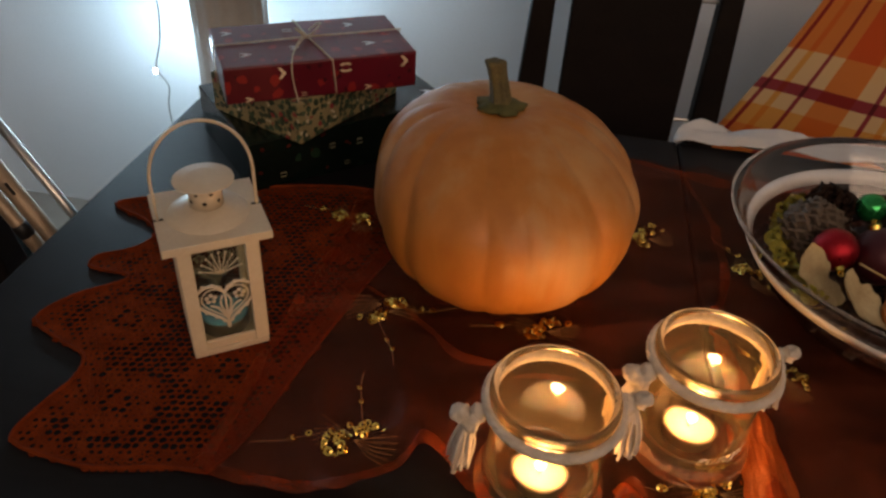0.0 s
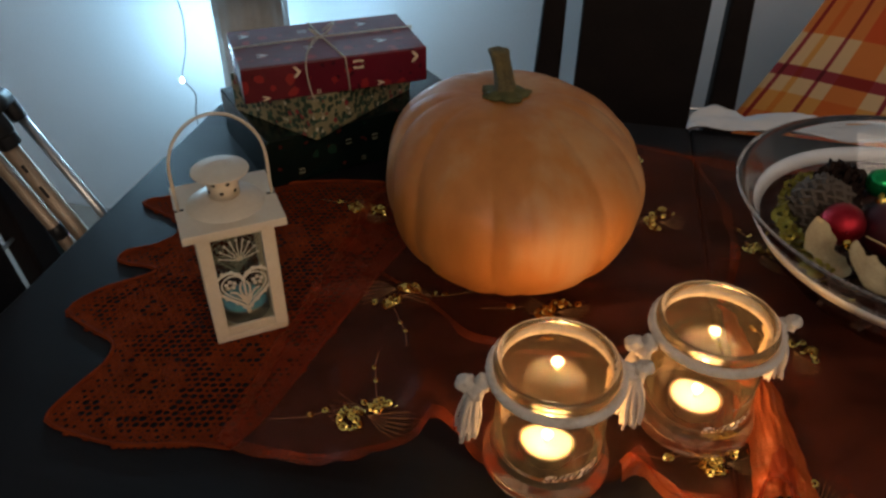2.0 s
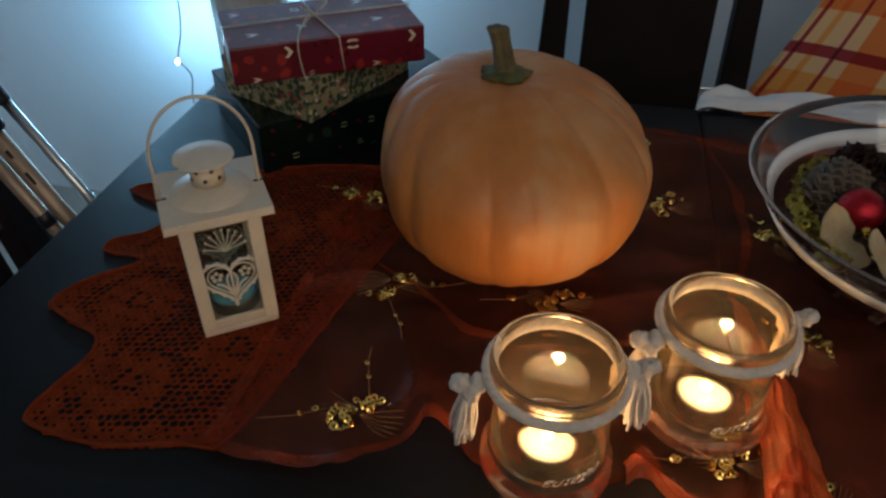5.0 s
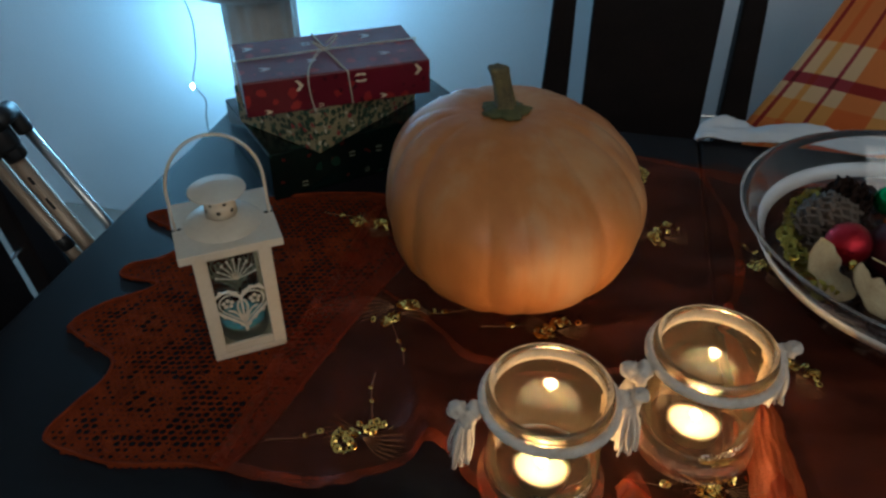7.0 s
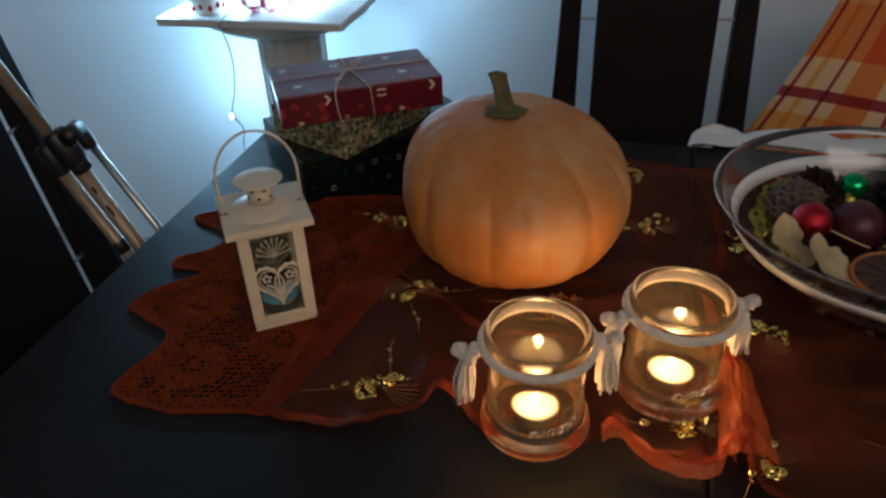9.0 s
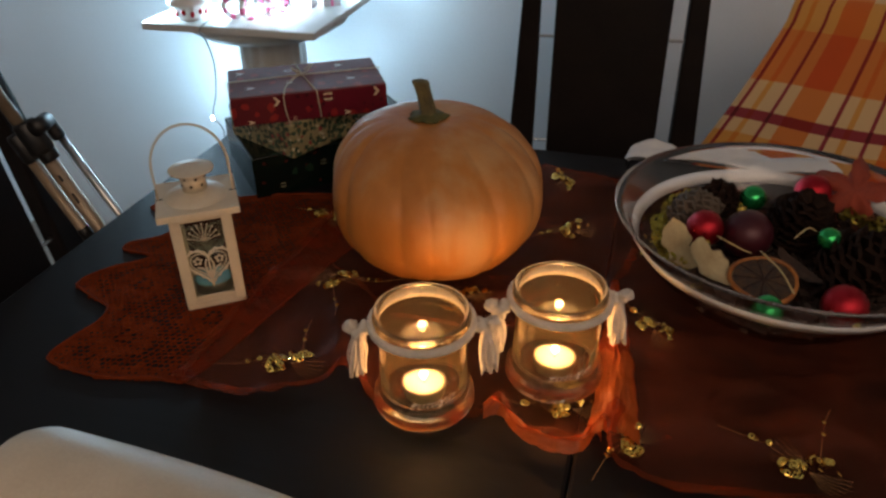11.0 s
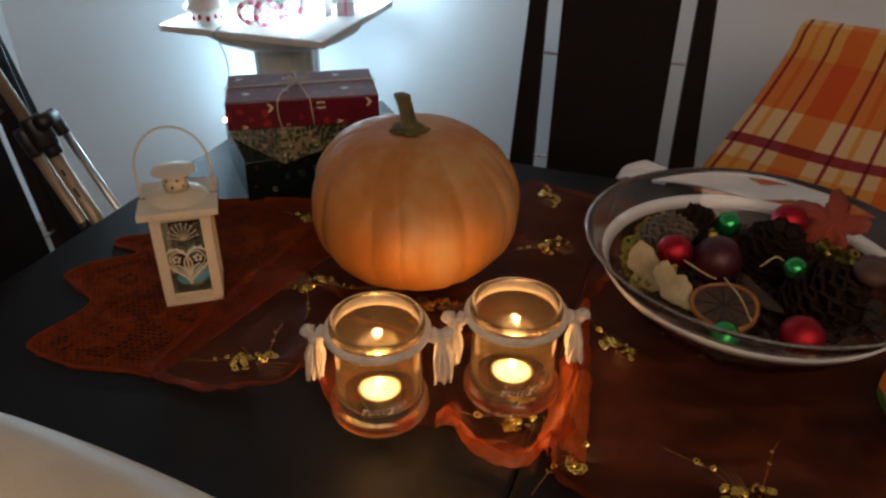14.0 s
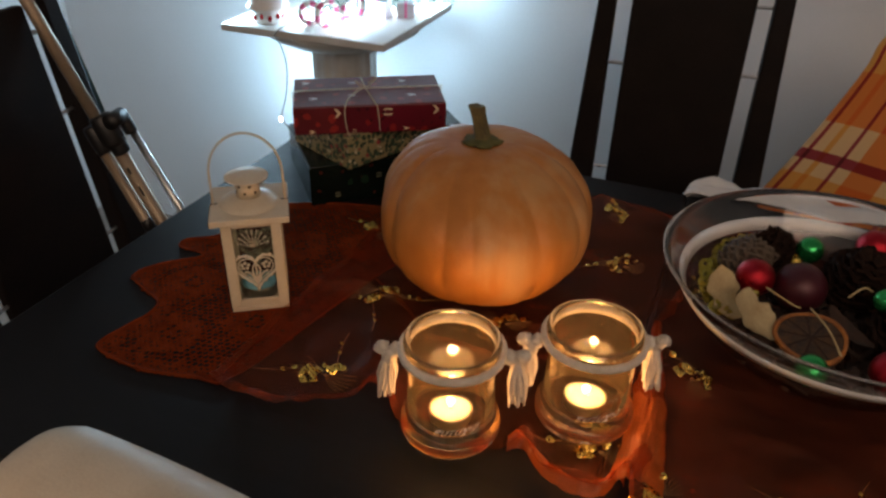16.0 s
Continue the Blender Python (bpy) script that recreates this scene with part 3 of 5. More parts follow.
EDGE = [(-0.172, 0.498), (-0.205, 0.503), (-0.250, 0.502), (-0.288, 0.512), (-0.318, 0.528), (-0.308, 0.560), (-0.294, 0.588), (-0.296, 0.612), (-0.322, 0.630), (-0.350, 0.655),
        (-0.330, 0.685), (-0.296, 0.705), (-0.290, 0.716), (-0.312, 0.722), (-0.330, 0.729), (-0.326, 0.745), (-0.298, 0.757), (-0.283, 0.780), (-0.300, 0.806), (-0.338, 0.834),
        (-0.300, 0.850), (-0.240, 0.862), (-0.150, 0.880), (-0.060, 0.870), (-0.030, 0.800), (-0.075, 0.700), (-0.115, 0.610), (-0.150, 0.530)]
lace_edge = [(p.x, p.y) for p in spline([(x, y, 0) for x, y in EDGE + EDGE[:1]], 4)][:-1]
FLOWERS = [(-0.255, 0.562), (-0.275, 0.655), (-0.250, 0.735), (-0.262, 0.815), (-0.175, 0.600), (-0.180, 0.760), (-0.100, 0.780)]


def lace_mesh():
    """Crocheted net: one ring of yarn round every hole, tight where the flower motifs sit."""
    verts, faces = [], []
    rnd = random.Random(4)
    P, N = 0.0066, 8
    for j in range(-2, 68):
        for i in range(-2, 56):
            x = -0.356 + i * P + (P / 2 if j % 2 else 0)
            y = 0.492 + j * P * 0.88
            if not inside(lace_edge, x, y):
                continue
            e = to_edge(lace_edge, x, y)
            f = min(math.hypot(x - a, y - b) for a, b in FLOWERS)
            if e < 0.004:
                hole = 0.12
            elif e < 0.016:
                hole = 0.50 if (i + j) % 3 else 0.15
            elif f < 0.006:
                hole = 0.15
            elif f < 0.012:
                hole = 0.85
            elif f < 0.034:
                hole = 0.22 if (i // 2 + j) % 3 else 0.5
            else:
                hole = 0.87 if (i + 2 * j) % 5 else 0.4
            hole *= rnd.uniform(0.85, 1.1)
            n0 = len(verts)
            x += 0.0022 * noise.noise(Vector((x * 55, y * 55, 3.0)))
            y += 0.0022 * noise.noise(Vector((x * 55, y * 55, 8.0)))
            lift = 0.0007 * noise.noise(Vector((x * 40, y * 40, 0)))
            for k in range(N):
                a = 2 * math.pi * (k + 0.5) / N
                cx, cy = math.cos(a), math.sin(a)
                for rr, zz in ((0.60, 0.0008), (0.5 * (0.58 + hole * 0.52), 0.0019), (0.52 * hole, 0.0008)):
                    verts.append((x + P * rr * cx, y + P * rr * cy, TZ + zz + lift * (zz > 0.001)))
            for k in range(N):
                a, b = n0 + 3 * k, n0 + 3 * ((k + 1) % N)
                faces += [(a, b, b + 1, a + 1), (a + 1, b + 1, b + 2, a + 2)]
    return mesh_of("crochet", verts, faces, True)


doily = thing("crochet_doily", "rust-orange crocheted doily with pointed edges on the table", "doily", pose(0, 0, 0))
part("crochet_net", lace_mesh(), LACE, doily)
rim = [(x, y, TZ + 0.0016) for x, y in lace_edge]
part("picot_edge", tube(rim, 0.0017, 6, loop=True), LACE, doily, smooth=True)

FRONT = [(-0.180, 0.498, 0), (-0.163, 0.488, 0), (-0.113, 0.477, 0), (-0.077, 0.474, 0), (-0.038, 0.494, 0), (-0.022, 0.510, 0), (-0.004, 0.503, 0), (0.007, 0.486, 0), (0.022, 0.478, 0), (0.060, 0.471, 0), (0.102, 0.463, 0), (0.126, 0.473, 0), (0.144, 0.448, 0),
         (0.170, 0.432, 0), (0.196, 0.434, 0), (0.211, 0.455, 0), (0.216, 0.425, 0), (0.222, 0.405, 0), (0.253, 0.391, 0), (0.290, 0.386, 0), (0.38, 0.378, 0), (0.46, 0.370, 0), (0.62, 0.355, 0)]
BACK = [(-0.075, 0.872, 0), (-0.04, 0.905, 0), (0.02, 0.94, 0), (0.08, 0.955, 0), (0.13, 0.958, 0), (0.172, 0.955, 0), (0.22, 0.950, 0), (0.255, 0.944, 0), (0.30, 0.93, 0), (0.36, 0.911, 0), (0.45, 0.895, 0), (0.55, 0.87, 0), (0.70, 0.84, 0)]
FRONT, BACK = spline(FRONT, 10), spline(BACK, 10)
RESTS = [(0.056, 0.730, 0.085), (CANDLES[0][0], CANDLES[0][1], 0.049), (CANDLES[1][0], CANDLES[1][1], 0.049), (BX, BY, 0.100), (-0.132, 0.999, 0.15)]
FOLD = [Vector(p) for p in ((0.218, 0.440), (0.228, 0.485), (0.239, 0.565), (0.246, 0.610), (0.256, 0.680), (0.258, 0.76), (0.27, 0.85))]


def seg_dist(pts, p):
    best = 9
    for a, b in zip(pts, pts[1:]):
        t = max(0, min(1, (p - a).dot(b - a) / (b - a).length_squared))
        best = min(best, (p - a - t * (b - a)).length)
    return best


def drape(x, y, edge):
    free = 1.0
    for a, b, r in RESTS:
        free *= max(0, min(1, (math.hypot(x - a, y - b) - r) / 0.03))
    w = noise.noise(Vector((x * 11 + y * 6, y * 13 - x * 4, 1.7))) + 0.6 * noise.noise(Vector((x * 30, y * 34, 5.0)))
    ridge = 1 - abs(noise.noise(Vector((x * 9 - y * 5, y * 8 + x * 4, 9.2)))) * 2.2
    z = 0.0018 + free * (0.0026 * (w + 1) + 0.009 * max(0, ridge) ** 4)
    d = seg_dist(FOLD, Vector((x, y)))
    near = 1 - max(0, min(1, (y - 0.60) / 0.12))
    z += free * (0.004 + 0.018 * near) * math.exp(-(d / 0.010) ** 2)
    hem = max(0, 1 - edge / 0.02)
    z += 0.004 * hem * (1 + noise.noise(Vector((x * 45, y * 45, 2.0)))) * free
    z += 0.012 * math.exp(-((x - 0.127) / 0.010) ** 2 - ((y - 0.482) / 0.016) ** 2) + 0.010 * math.exp(-((x + 0.02) / 0.012) ** 2 - ((y - 0.519) / 0.016) ** 2)
    return TZ + 0.0022 + z


def scarf_mesh(nu, nv, v0, v1, lift):
    verts, faces = [], []
    for i in range(nu + 1):
        a, b = along(FRONT, i / nu), along(BACK, i / nu)
        L = (b - a).length
        for j in range(nv + 1):
            t = v0 + (v1 - v0) * j / nv
            if v1 < 0.2:
                t = t * 0.5 / L
            p = a.lerp(b, t)
            verts.append((p.x, p.y, drape(p.x, p.y, min(t * L, (1 - t) * L)) + lift))
    for i in range(nu):
        for j in range(nv):
            a = i * (nv + 1) + j
            faces.append((a, a + nv + 1, a + nv + 2, a + 1))
    return mesh_of("gauze", verts, faces, True)


scarf = thing("organza_scarf", "sheer orange organza runner with gold sequin flowers", "table runner", pose(0, 0, 0))
part("gauze", scarf_mesh(260, 130, 0, 1, 0), SHEER, scarf)
part("hem", scarf_mesh(420, 4, 0, 0.022, 0.0009), HEM, scarf, "denser folded orange hem")
side = [FRONT[0].lerp(BACK[0], k / 40) for k in range(41)]
vs, fs = [], []
for k, p in enumerate(side):
    for o in (-0.001, 0.004, 0.009):
        x, y = p.x + o, p.y - o * 0.25
        vs.append((x, y, drape(x, y, 0.01) + 0.001))
    if k:
        for q in (0, 1):
            a = 3 * k + q
            fs.append((a - 3, a - 2, a + 1, a))
part("hem", mesh_of("hem", vs, fs, True), HEM, scarf, "denser folded orange hem")


def strip(line, width, material, label, height=0.003):
    """A narrow raised fold of gauze laid along a line on the table."""
    vs, fs, n = [], [], 7
    for k, p in enumerate(line):
        q = line[min(k + 1, len(line) - 1)] - line[max(k - 1, 0)]
        side = Vector((-q.y, q.x, 0)).normalized()
        w = width * (0.75 + 0.5 * noise.noise(Vector((k * 0.07, width * 90, 2.0))))
        for j in range(n):
            c = j / (n - 1) * 2 - 1
            x, y = p.x + side.x * c * w / 2, p.y + side.y * c * w / 2
            vs.append((x, y, drape(x, y, 0.05) + 0.0012 + height * (1 - c * c) * (0.7 + 0.5 * noise.noise(Vector((k * 0.13, c, 5.0))))))
        if k:
            for j in range(n - 1):
                a = n * k + j
                fs.append((a - n, a - n + 1, a + 1, a))
    return part("hem", mesh_of("hem", vs, fs, True), material, scarf, label)


strip(spline([(0.246, 0.655, 0), (0.268, 0.695, 0), (0.286, 0.74, 0), (0.294, 0.79, 0), (0.300, 0.856, 0), (0.284, 0.915, 0), (0.244, 0.945, 0), (0.175, 0.955, 0), (0.08, 0.957, 0)], 12), 0.011, HEM, "folded orange edge lying in a curve")
strip(spline([(0.284, 0.918, 0), (0.33, 0.894, 0), (0.40, 0.880, 0), (0.50, 0.860, 0)], 12), 0.026, HEM, "doubled orange edge behind the bowl", 0.004)
strip(spline([(-0.070, 0.700, 0), (-0.015, 0.640, 0), (0.020, 0.600, 0), (0.110, 0.590, 0), (0.235, 0.610, 0)], 12), 0.007, HEM, "crease of doubled gauze", 0.004)
# gathered fold running back past the jars
vs, fs = [], []
line = spline([(p.x, p.y, 0) for p in FOLD[:5]], 16)
NQ = 26
for k, p in enumerate(line):
    f = k / len(line)
    for q in range(NQ + 1):
        c = (q / NQ - 0.5) * 2
        crinkle = noise.noise(Vector((q * 0.55, k * 0.10, 4.0))) + 0.6 * noise.noise(Vector((q * 1.3, k * 0.22, 8.0)))
        o = c * 0.023 * (1 - 0.90 * f) ** 0.8 + 0.004 * (1 - f) + 0.003 * noise.noise(Vector((k * 0.2, 0, 1.0)))
        x, y = p.x + o, p.y - o * 0.2
        hgt = (0.005 + 0.015 * (1 - f) ** 1.3) * (math.cos(c * 1.5) ** 0.8) * (0.75 + 0.5 * noise.noise(Vector((k * 0.12, 3.0, 0))))
        vs.append((x, y, TZ + 0.005 + max(0, hgt + 0.0045 * crinkle * (1 - abs(c) ** 3) * (1 - 0.7 * f))))
    if k:
        for q in range(NQ):
            a = (NQ + 1) * k + q
            fs.append((a - NQ - 1, a - NQ, a + 1, a))
part("gathered_fold", mesh_of("fold", vs, fs, True), FOLDM, scarf, "bunched orange fold with candle glow in its colour")
# ruffled front edge between and before the jars
vs, fs = [], []
ruff = [p for p in FRONT if 0.112 < p.x < 0.214]
for k, p in enumerate(ruff):
    for q in range(9):
        t = q / 8
        up = 0.012 * math.sin(t * math.pi * 0.75) * (0.7 + 0.6 * noise.noise(Vector((k * 0.17, 1, 0)))) + 0.003 * noise.noise(Vector((k * 0.3, q * 0.5, 6)))
        vs.append((p.x, p.y - 0.003 + 0.014 * t, TZ + 0.003 + max(0, up)))
    if k:
        for q in range(8):
            a = 9 * k + q
            fs.append((a - 9, a - 8, a + 1, a))
part("ruffle", mesh_of("ruffle", vs, fs, True), FOLDM, scarf, "raised ruffled orange edge with candle glow in its colour")


def sequin(bm, p, r, tilt):
    """A flat ring with six sides and a small hole."""
    m = Matrix.Translation(p) @ Euler((tilt[0], tilt[1], tilt[2])).to_matrix().to_4x4()
    a = [bm.verts.new(m @ Vector((r * math.cos(k * math.pi / 4), r * math.sin(k * math.pi / 4), 0))) for k in range(8)]
    b = [bm.verts.new(m @ Vector((0.45 * r * math.cos(k * math.pi / 4), 0.45 * r * math.sin(k * math.pi / 4), 0.0005))) for k in range(8)]
    for k in range(8):
        bm.faces.new((a[k], a[(k + 1) % 8], b[(k + 1) % 8], b[k]))


def motif(x, y, turn, size=1.0, seed=0, stem=True):
    """Two sequin flower heads, two fans of gold thread, and a beaded stem."""
    rnd = random.Random(seed)
    M = Matrix.Translation((x, y, 0)) @ Matrix.Rotation(radians(turn), 4, "Z") @ Matrix.Diagonal((size, size, 1, 1))

    def put(u, v, h=0.0012):
        p = M @ Vector((u, v, 0))
        p.z = drape(p.x, p.y, 0.1) + h
        return p
    bm = bmesh.new()
    spots = []
    for k in range(15):
        a = 0.5 + k * 0.34
        spots.append((-0.010 + 0.0095 * math.cos(a), -0.004 + 0.0085 * math.sin(a)))
    for k in range(8):
        a = 0.9 + k * 0.5
        spots.append((-0.006 + 0.0045 * math.cos(a), -0.003 + 0.004 * math.sin(a)))
    for k in range(16):
        spots.append((0.009 + rnd.uniform(-0.009, 0.010), 0.010 + rnd.uniform(-0.005, 0.005)))
    spots += [(-0.044, 0.011), (-0.041, 0.0105), (-0.030, 0.012), (0.024, 0.002), (0.010, 0.001)]
    for u, v in spots:
        sequin(bm, put(u, v, 0.0018 + rnd.uniform(0, 0.0012)), 0.0029 * rnd.uniform(0.85, 1.15), (rnd.uniform(-0.75, 0.75), rnd.uniform(-0.75, 0.75), rnd.random() * 3))
    if stem:
        for v in (0.038, 0.052):
            sequin(bm, put(0.011, v, 0.0015), 0.0020, (0.2, 0.1, 0))
    tagged(part("sequin_flower", bm, GOLD, scarf, "cluster of gold ring sequins"), kind="stuff")
    bm = bmesh.new()
    for k in range(6):
        a = math.pi * (0.74 + 0.075 * k)
        tube([put(0.000, 0.006, 0.0006), put(0.014 * math.cos(a), 0.005 + 0.014 * math.sin(a), 0.0006), put(0.028 * math.cos(a), 0.008 + 0.025 * math.sin(a) * 0.9, 0.0006)], 0.0002, 4, bm)
        a = -math.pi * (0.01 + 0.06 * k)
        tube([put(0.002, -0.003, 0.0006), put(0.018 * math.cos(a), -0.002 + 0.018 * math.sin(a), 0.0006), put(0.034 * math.cos(a), -0.001 + 0.026 * math.sin(a), 0.0006)], 0.0002, 4, bm)
    if stem:
        tube([put(0.010, 0.012, 0.0005), put(0.0105, 0.030, 0.0005), put(0.012, 0.055, 0.0005), put(0.016, 0.070, 0.0005)], 0.0003, 4, bm)
    tube([put(-0.030, 0.012, 0.0005), put(-0.045, 0.011, 0.0005), put(-0.072, 0.013, 0.0005)], 0.00025, 4, bm)
    tagged(part("thread_fan", bm, THREAD, scarf, "fans of fine gold embroidery thread"), kind="stuff")


for k, (x, y, turn, size, st) in enumerate([(-0.072, 0.519, 8, 1.0, True), (-0.051, 0.664, 200, 1.0, True), (-0.090, 0.803, -20, 0.8, False), (0.218, 0.785, 25, 0.9, False),
                                            (0.214, 0.910, -70, 0.8, False), (0.310, 0.728, -60, 0.9, False), (0.090, 0.645, 5, 0.9, False), (0.281, 0.585, -50, 0.8, False),
                                            (0.190, 0.481, 12, 0.9, False), (0.238, 0.440, 60, 0.8, False), (0.374, 0.419, -20, 1.0, True)]):
    motif(x, y, turn, size, k + 3, st)


# ---- writing on the jars ----
def jar_text(x, y, text, height, z, turn, tilt):
    cu = bpy.data.curves.new("lettering", "FONT")
    cu.body, cu.size, cu.align_x, cu.shear, cu.extrude = text, height, "CENTER", 0.5, 0.0
    cu.offset = -0.0002
    tmp = new("lettering", cu)
    me = bpy.data.meshes.new_from_object(tmp.evaluated_get(bpy.context.evaluated_depsgraph_get()))
    bpy.data.objects.remove(tmp)
    R = 0.0392
    for v in me.vertices:
        u, w = v.co.x, v.co.y + v.co.x * tilt
        a = u / R + radians(turn)
        v.co = (R * math.sin(a), -R * math.cos(a), z + w)
    me.materials.clear()
    return me


ETCH = mat("white_etched_letters", (0.85, 0.82, 0.78), None, 0.7)
for ob in [o for o in scene.objects if o.name.startswith("candle_jar")]:
    turn = math.degrees(ob.matrix_basis.to_euler().z)
    part("lettering", jar_text(0, 0, "\u03b5\u03c5\u03c4\u03c5\u03c7\u03af\u03b1", 0.0112, 0.0285, 16 - turn, 0.12), ETCH, ob, "white etched word")
    part("lettering", jar_text(0, 0, "\u2013 \u2013\u2013 \u2013", 0.0100, 0.048, 30 - turn, 0.12), ETCH, ob, "small white etched strokes")

# ---- bowl filling ----
FROST = mat("frosted_band", (0.60, 0.59, 0.58), (0.52, 0.52, 0.52), 0.6)
part("frosted_band", lathe([(0.1449, 0.0692), (0.1528, 0.0812), (0.1518, 0.0818), (0.1436, 0.0698)], 96, closed=True), FROST, bowl, "white frosted band", smooth=True)
REDB = mat("red_bauble_foil", (0.46, 0.016, 0.028), (0.30, 0.010, 0.018), 0.30, 0.85, scale=90, fine=900, bump=0.5)
GREENB = mat("green_bauble_foil", (0.03, 0.42, 0.12), (0.02, 0.32, 0.08), 0.18, 0.8, scale=60)
PLUM = mat("plum_bauble", (0.07, 0.010, 0.018), (0.045, 0.007, 0.012), 0.4, 0.3)
CONE = mat("pine_cone_scales", (0.028, 0.014, 0.009), (0.010, 0.005, 0.004), 0.85, scale=90, bump=0.5)
CONE.node_tree.nodes["Principled BSDF"].inputs["Specular IOR Level"].default_value = 0.12
CONEG = mat("grey_cone_scales", (0.115, 0.085, 0.062), (0.055, 0.04, 0.028), 0.85, scale=90, bump=0.5)
PETAL = mat("dried_pale_petal", (0.46, 0.37, 0.21), (0.30, 0.22, 0.11), 0.8, scale=40, bump=0.4)
PEEL = mat("dried_orange_peel", (0.42, 0.15, 0.025), (0.16, 0.05, 0.012), 0.7, scale=60, bump=0.5)
PULP = mat("dried_orange_pulp", (0.07, 0.030, 0.006), (0.010, 0.005, 0.004), 0.5, scale=110, bump=0.6)
MAPLE = mat("orange_maple_leaf", (0.30, 0.045, 0.018), (0.19, 0.026, 0.012), 0.8, scale=30, bump=0.4)
CHIP = mat("potpourri_chips", (0.042, 0.021, 0.013), (0.015, 0.008, 0.006), 0.9, scale=60, bump=0.5)
GBROWN = mat("brown_glaze", (0.075, 0.032, 0.02), None, 0.6)


def bauble(x, y, z, r, material, label, dirn=(0.3, -0.3, 0.4)):
    t = thing("bauble", label, "ornament", pose(x, y, z))
    bm = bmesh.new()
    bmesh.ops.create_uvsphere(bm, u_segments=32, v_segments=20, radius=r)
    part("ball", bm, material, t, smooth=True)
    q = Vector(dirn).to_track_quat("Z", "Y").to_matrix().to_4x4()
    part("cap", lathe([(0, r + 0.0032), (r * 0.20, r + 0.003), (r * 0.22, r * 0.95), (0, r * 0.95)], 20), GOLD, t, "small gold cap", at=q)
    ring = [(0.0022 * math.cos(a * 0.524), 0, r + 0.0052 + 0.0022 * math.sin(a * 0.524)) for a in range(12)]
    part("loop", tube(ring, 0.0004, 5, loop=True), GOLD, t, at=q)
    return t


def pine_cone(x, y, z, r, h, axis, material, label, seed=0, n=110):
    t = thing("pine_cone", label, "pine cone", Matrix.Translation((x, y, z)) @ Vector(axis).to_track_quat("Z", "Y").to_matrix().to_4x4())
    rnd = random.Random(seed)
    part("core", lathe([(0, -h / 2), (r * 0.45, -h * 0.42), (r * 0.6, -h * 0.1), (r * 0.4, h * 0.3), (0, h / 2)], 16), material, t, smooth=True)
    w, l, up = r * 0.26, r * 0.42, Vector((0, 0, r * 0.055))
    bm = bmesh.new()
    pts = [Vector(p) for p in ((0, -w * 0.5, 0), (0, w * 0.5, 0), (l * 0.75, w, l * 0.25), (l, 0, l * 0.55), (l * 0.75, -w, l * 0.25))]
    lo, hi = [bm.verts.new(p - up) for p in pts], [bm.verts.new(p + up) for p in pts]
    bm.faces.new(hi)
    bm.faces.new(lo[::-1])
    for i in range(5):
        bm.faces.new((lo[i], lo[(i + 1) % 5], hi[(i + 1) % 5], hi[i]))
    me = bm_mesh("cone_scale", bm)
    me.materials.append(material)
    for k in range(n):
        f = k / n
        rr = r * (math.sin(math.pi * (0.12 + 0.86 * f)) ** 0.7)
        g = rnd.uniform(0.78, 1.15)
        part("cone_scale", me, None, t, at=pose(0, 0, -h / 2 + h * f, 0, 0, math.degrees(k * 2.39996)) @ pose(rr * 0.62, 0, 0, rnd.uniform(-9, 9), -18 * f + 6 + rnd.uniform(-9, 9), rnd.uniform(-8, 8)) @ Matrix.Diagonal((g, g, g, 1)))
    return t


def curled_leaf(name, x, y, z, length, width, turn, tip, material, label, category, bend=0.3, lobes=None):
    """A thin leaf with a curl and a midrib; lobes(s) gives the half width along it."""
    vs, fs, n, m = [], [], 22, 8
    for i in range(n + 1):
        s = i / n
        w = width / 2 * (lobes(s) if lobes else math.sin(math.pi * s) ** 0.6)
        for j in range(m + 1):
            q = (j / m - 0.5) * 2
            vs.append((q * w, length * (s - 0.5), bend * length * (s - 0.5) ** 2 + 0.35 * w * q * q * (1 - 0.5 * s) + 0.0012 * noise.noise(Vector((q * 3, s * 7, length * 90)))))
    for i in range(n):
        for j in range(m):
            a = i * (m + 1) + j
            fs.append((a, a + 1, a + m + 2, a + m + 1))
    k = len(vs)
    vs += [(a, b, c - 0.0007) for a, b, c in vs[:k]]
    fs += [tuple(k + q for q in f[::-1]) for f in fs[:]]
    o = part(name, mesh_of(name, vs, fs, True), material, at=pose(x, y, z, tip, 0, turn))
    return tagged(o, label, category)


pine_cone(0.336, 0.712, 0.822, 0.027, 0.052, (0.6, 0.3, 0.5), CONEG, "grey-brown pine cone in the bowl", 1, 120)
pine_cone(0.443, 0.694, 0.828, 0.034, 0.052, (0.2, -0.3, 0.9), CONE, "dark open pine cone in the bowl", 2, 90)
pine_cone(0.470, 0.612, 0.826, 0.036, 0.062, (0.5, -0.2, 0.6), CONE, "dark open pine cone in the bowl", 3, 100)
pine_cone(0.376, 0.752, 0.822, 0.023, 0.038, (-0.5, 0.4, 0.5), CONE, "small dark pine cone in the bowl", 4, 70)
bauble(0.339, 0.671, 0.833, 0.0190, REDB, "shiny red bauble in the glass bowl", (-0.05, -0.8, -0.35))
bauble(0.474, 0.748, 0.838, 0.0195, REDB, "shiny red bauble beside the maple leaf", (0.5, 0.5, 0.2))
bauble(0.433, 0.545, 0.828, 0.0200, REDB, "shiny red bauble at the bowl's edge", (0.2, -0.8, -0.3))
bauble(0.407, 0.738, 0.834, 0.0140, GREENB, "small shiny green bauble in the bowl", (0.3, 0.4, -0.6))
bauble(0.367, 0.545, 0.822, 0.0140, GREENB, "small shiny green bauble at the bowl's edge", (0.5, -0.3, -0.5))
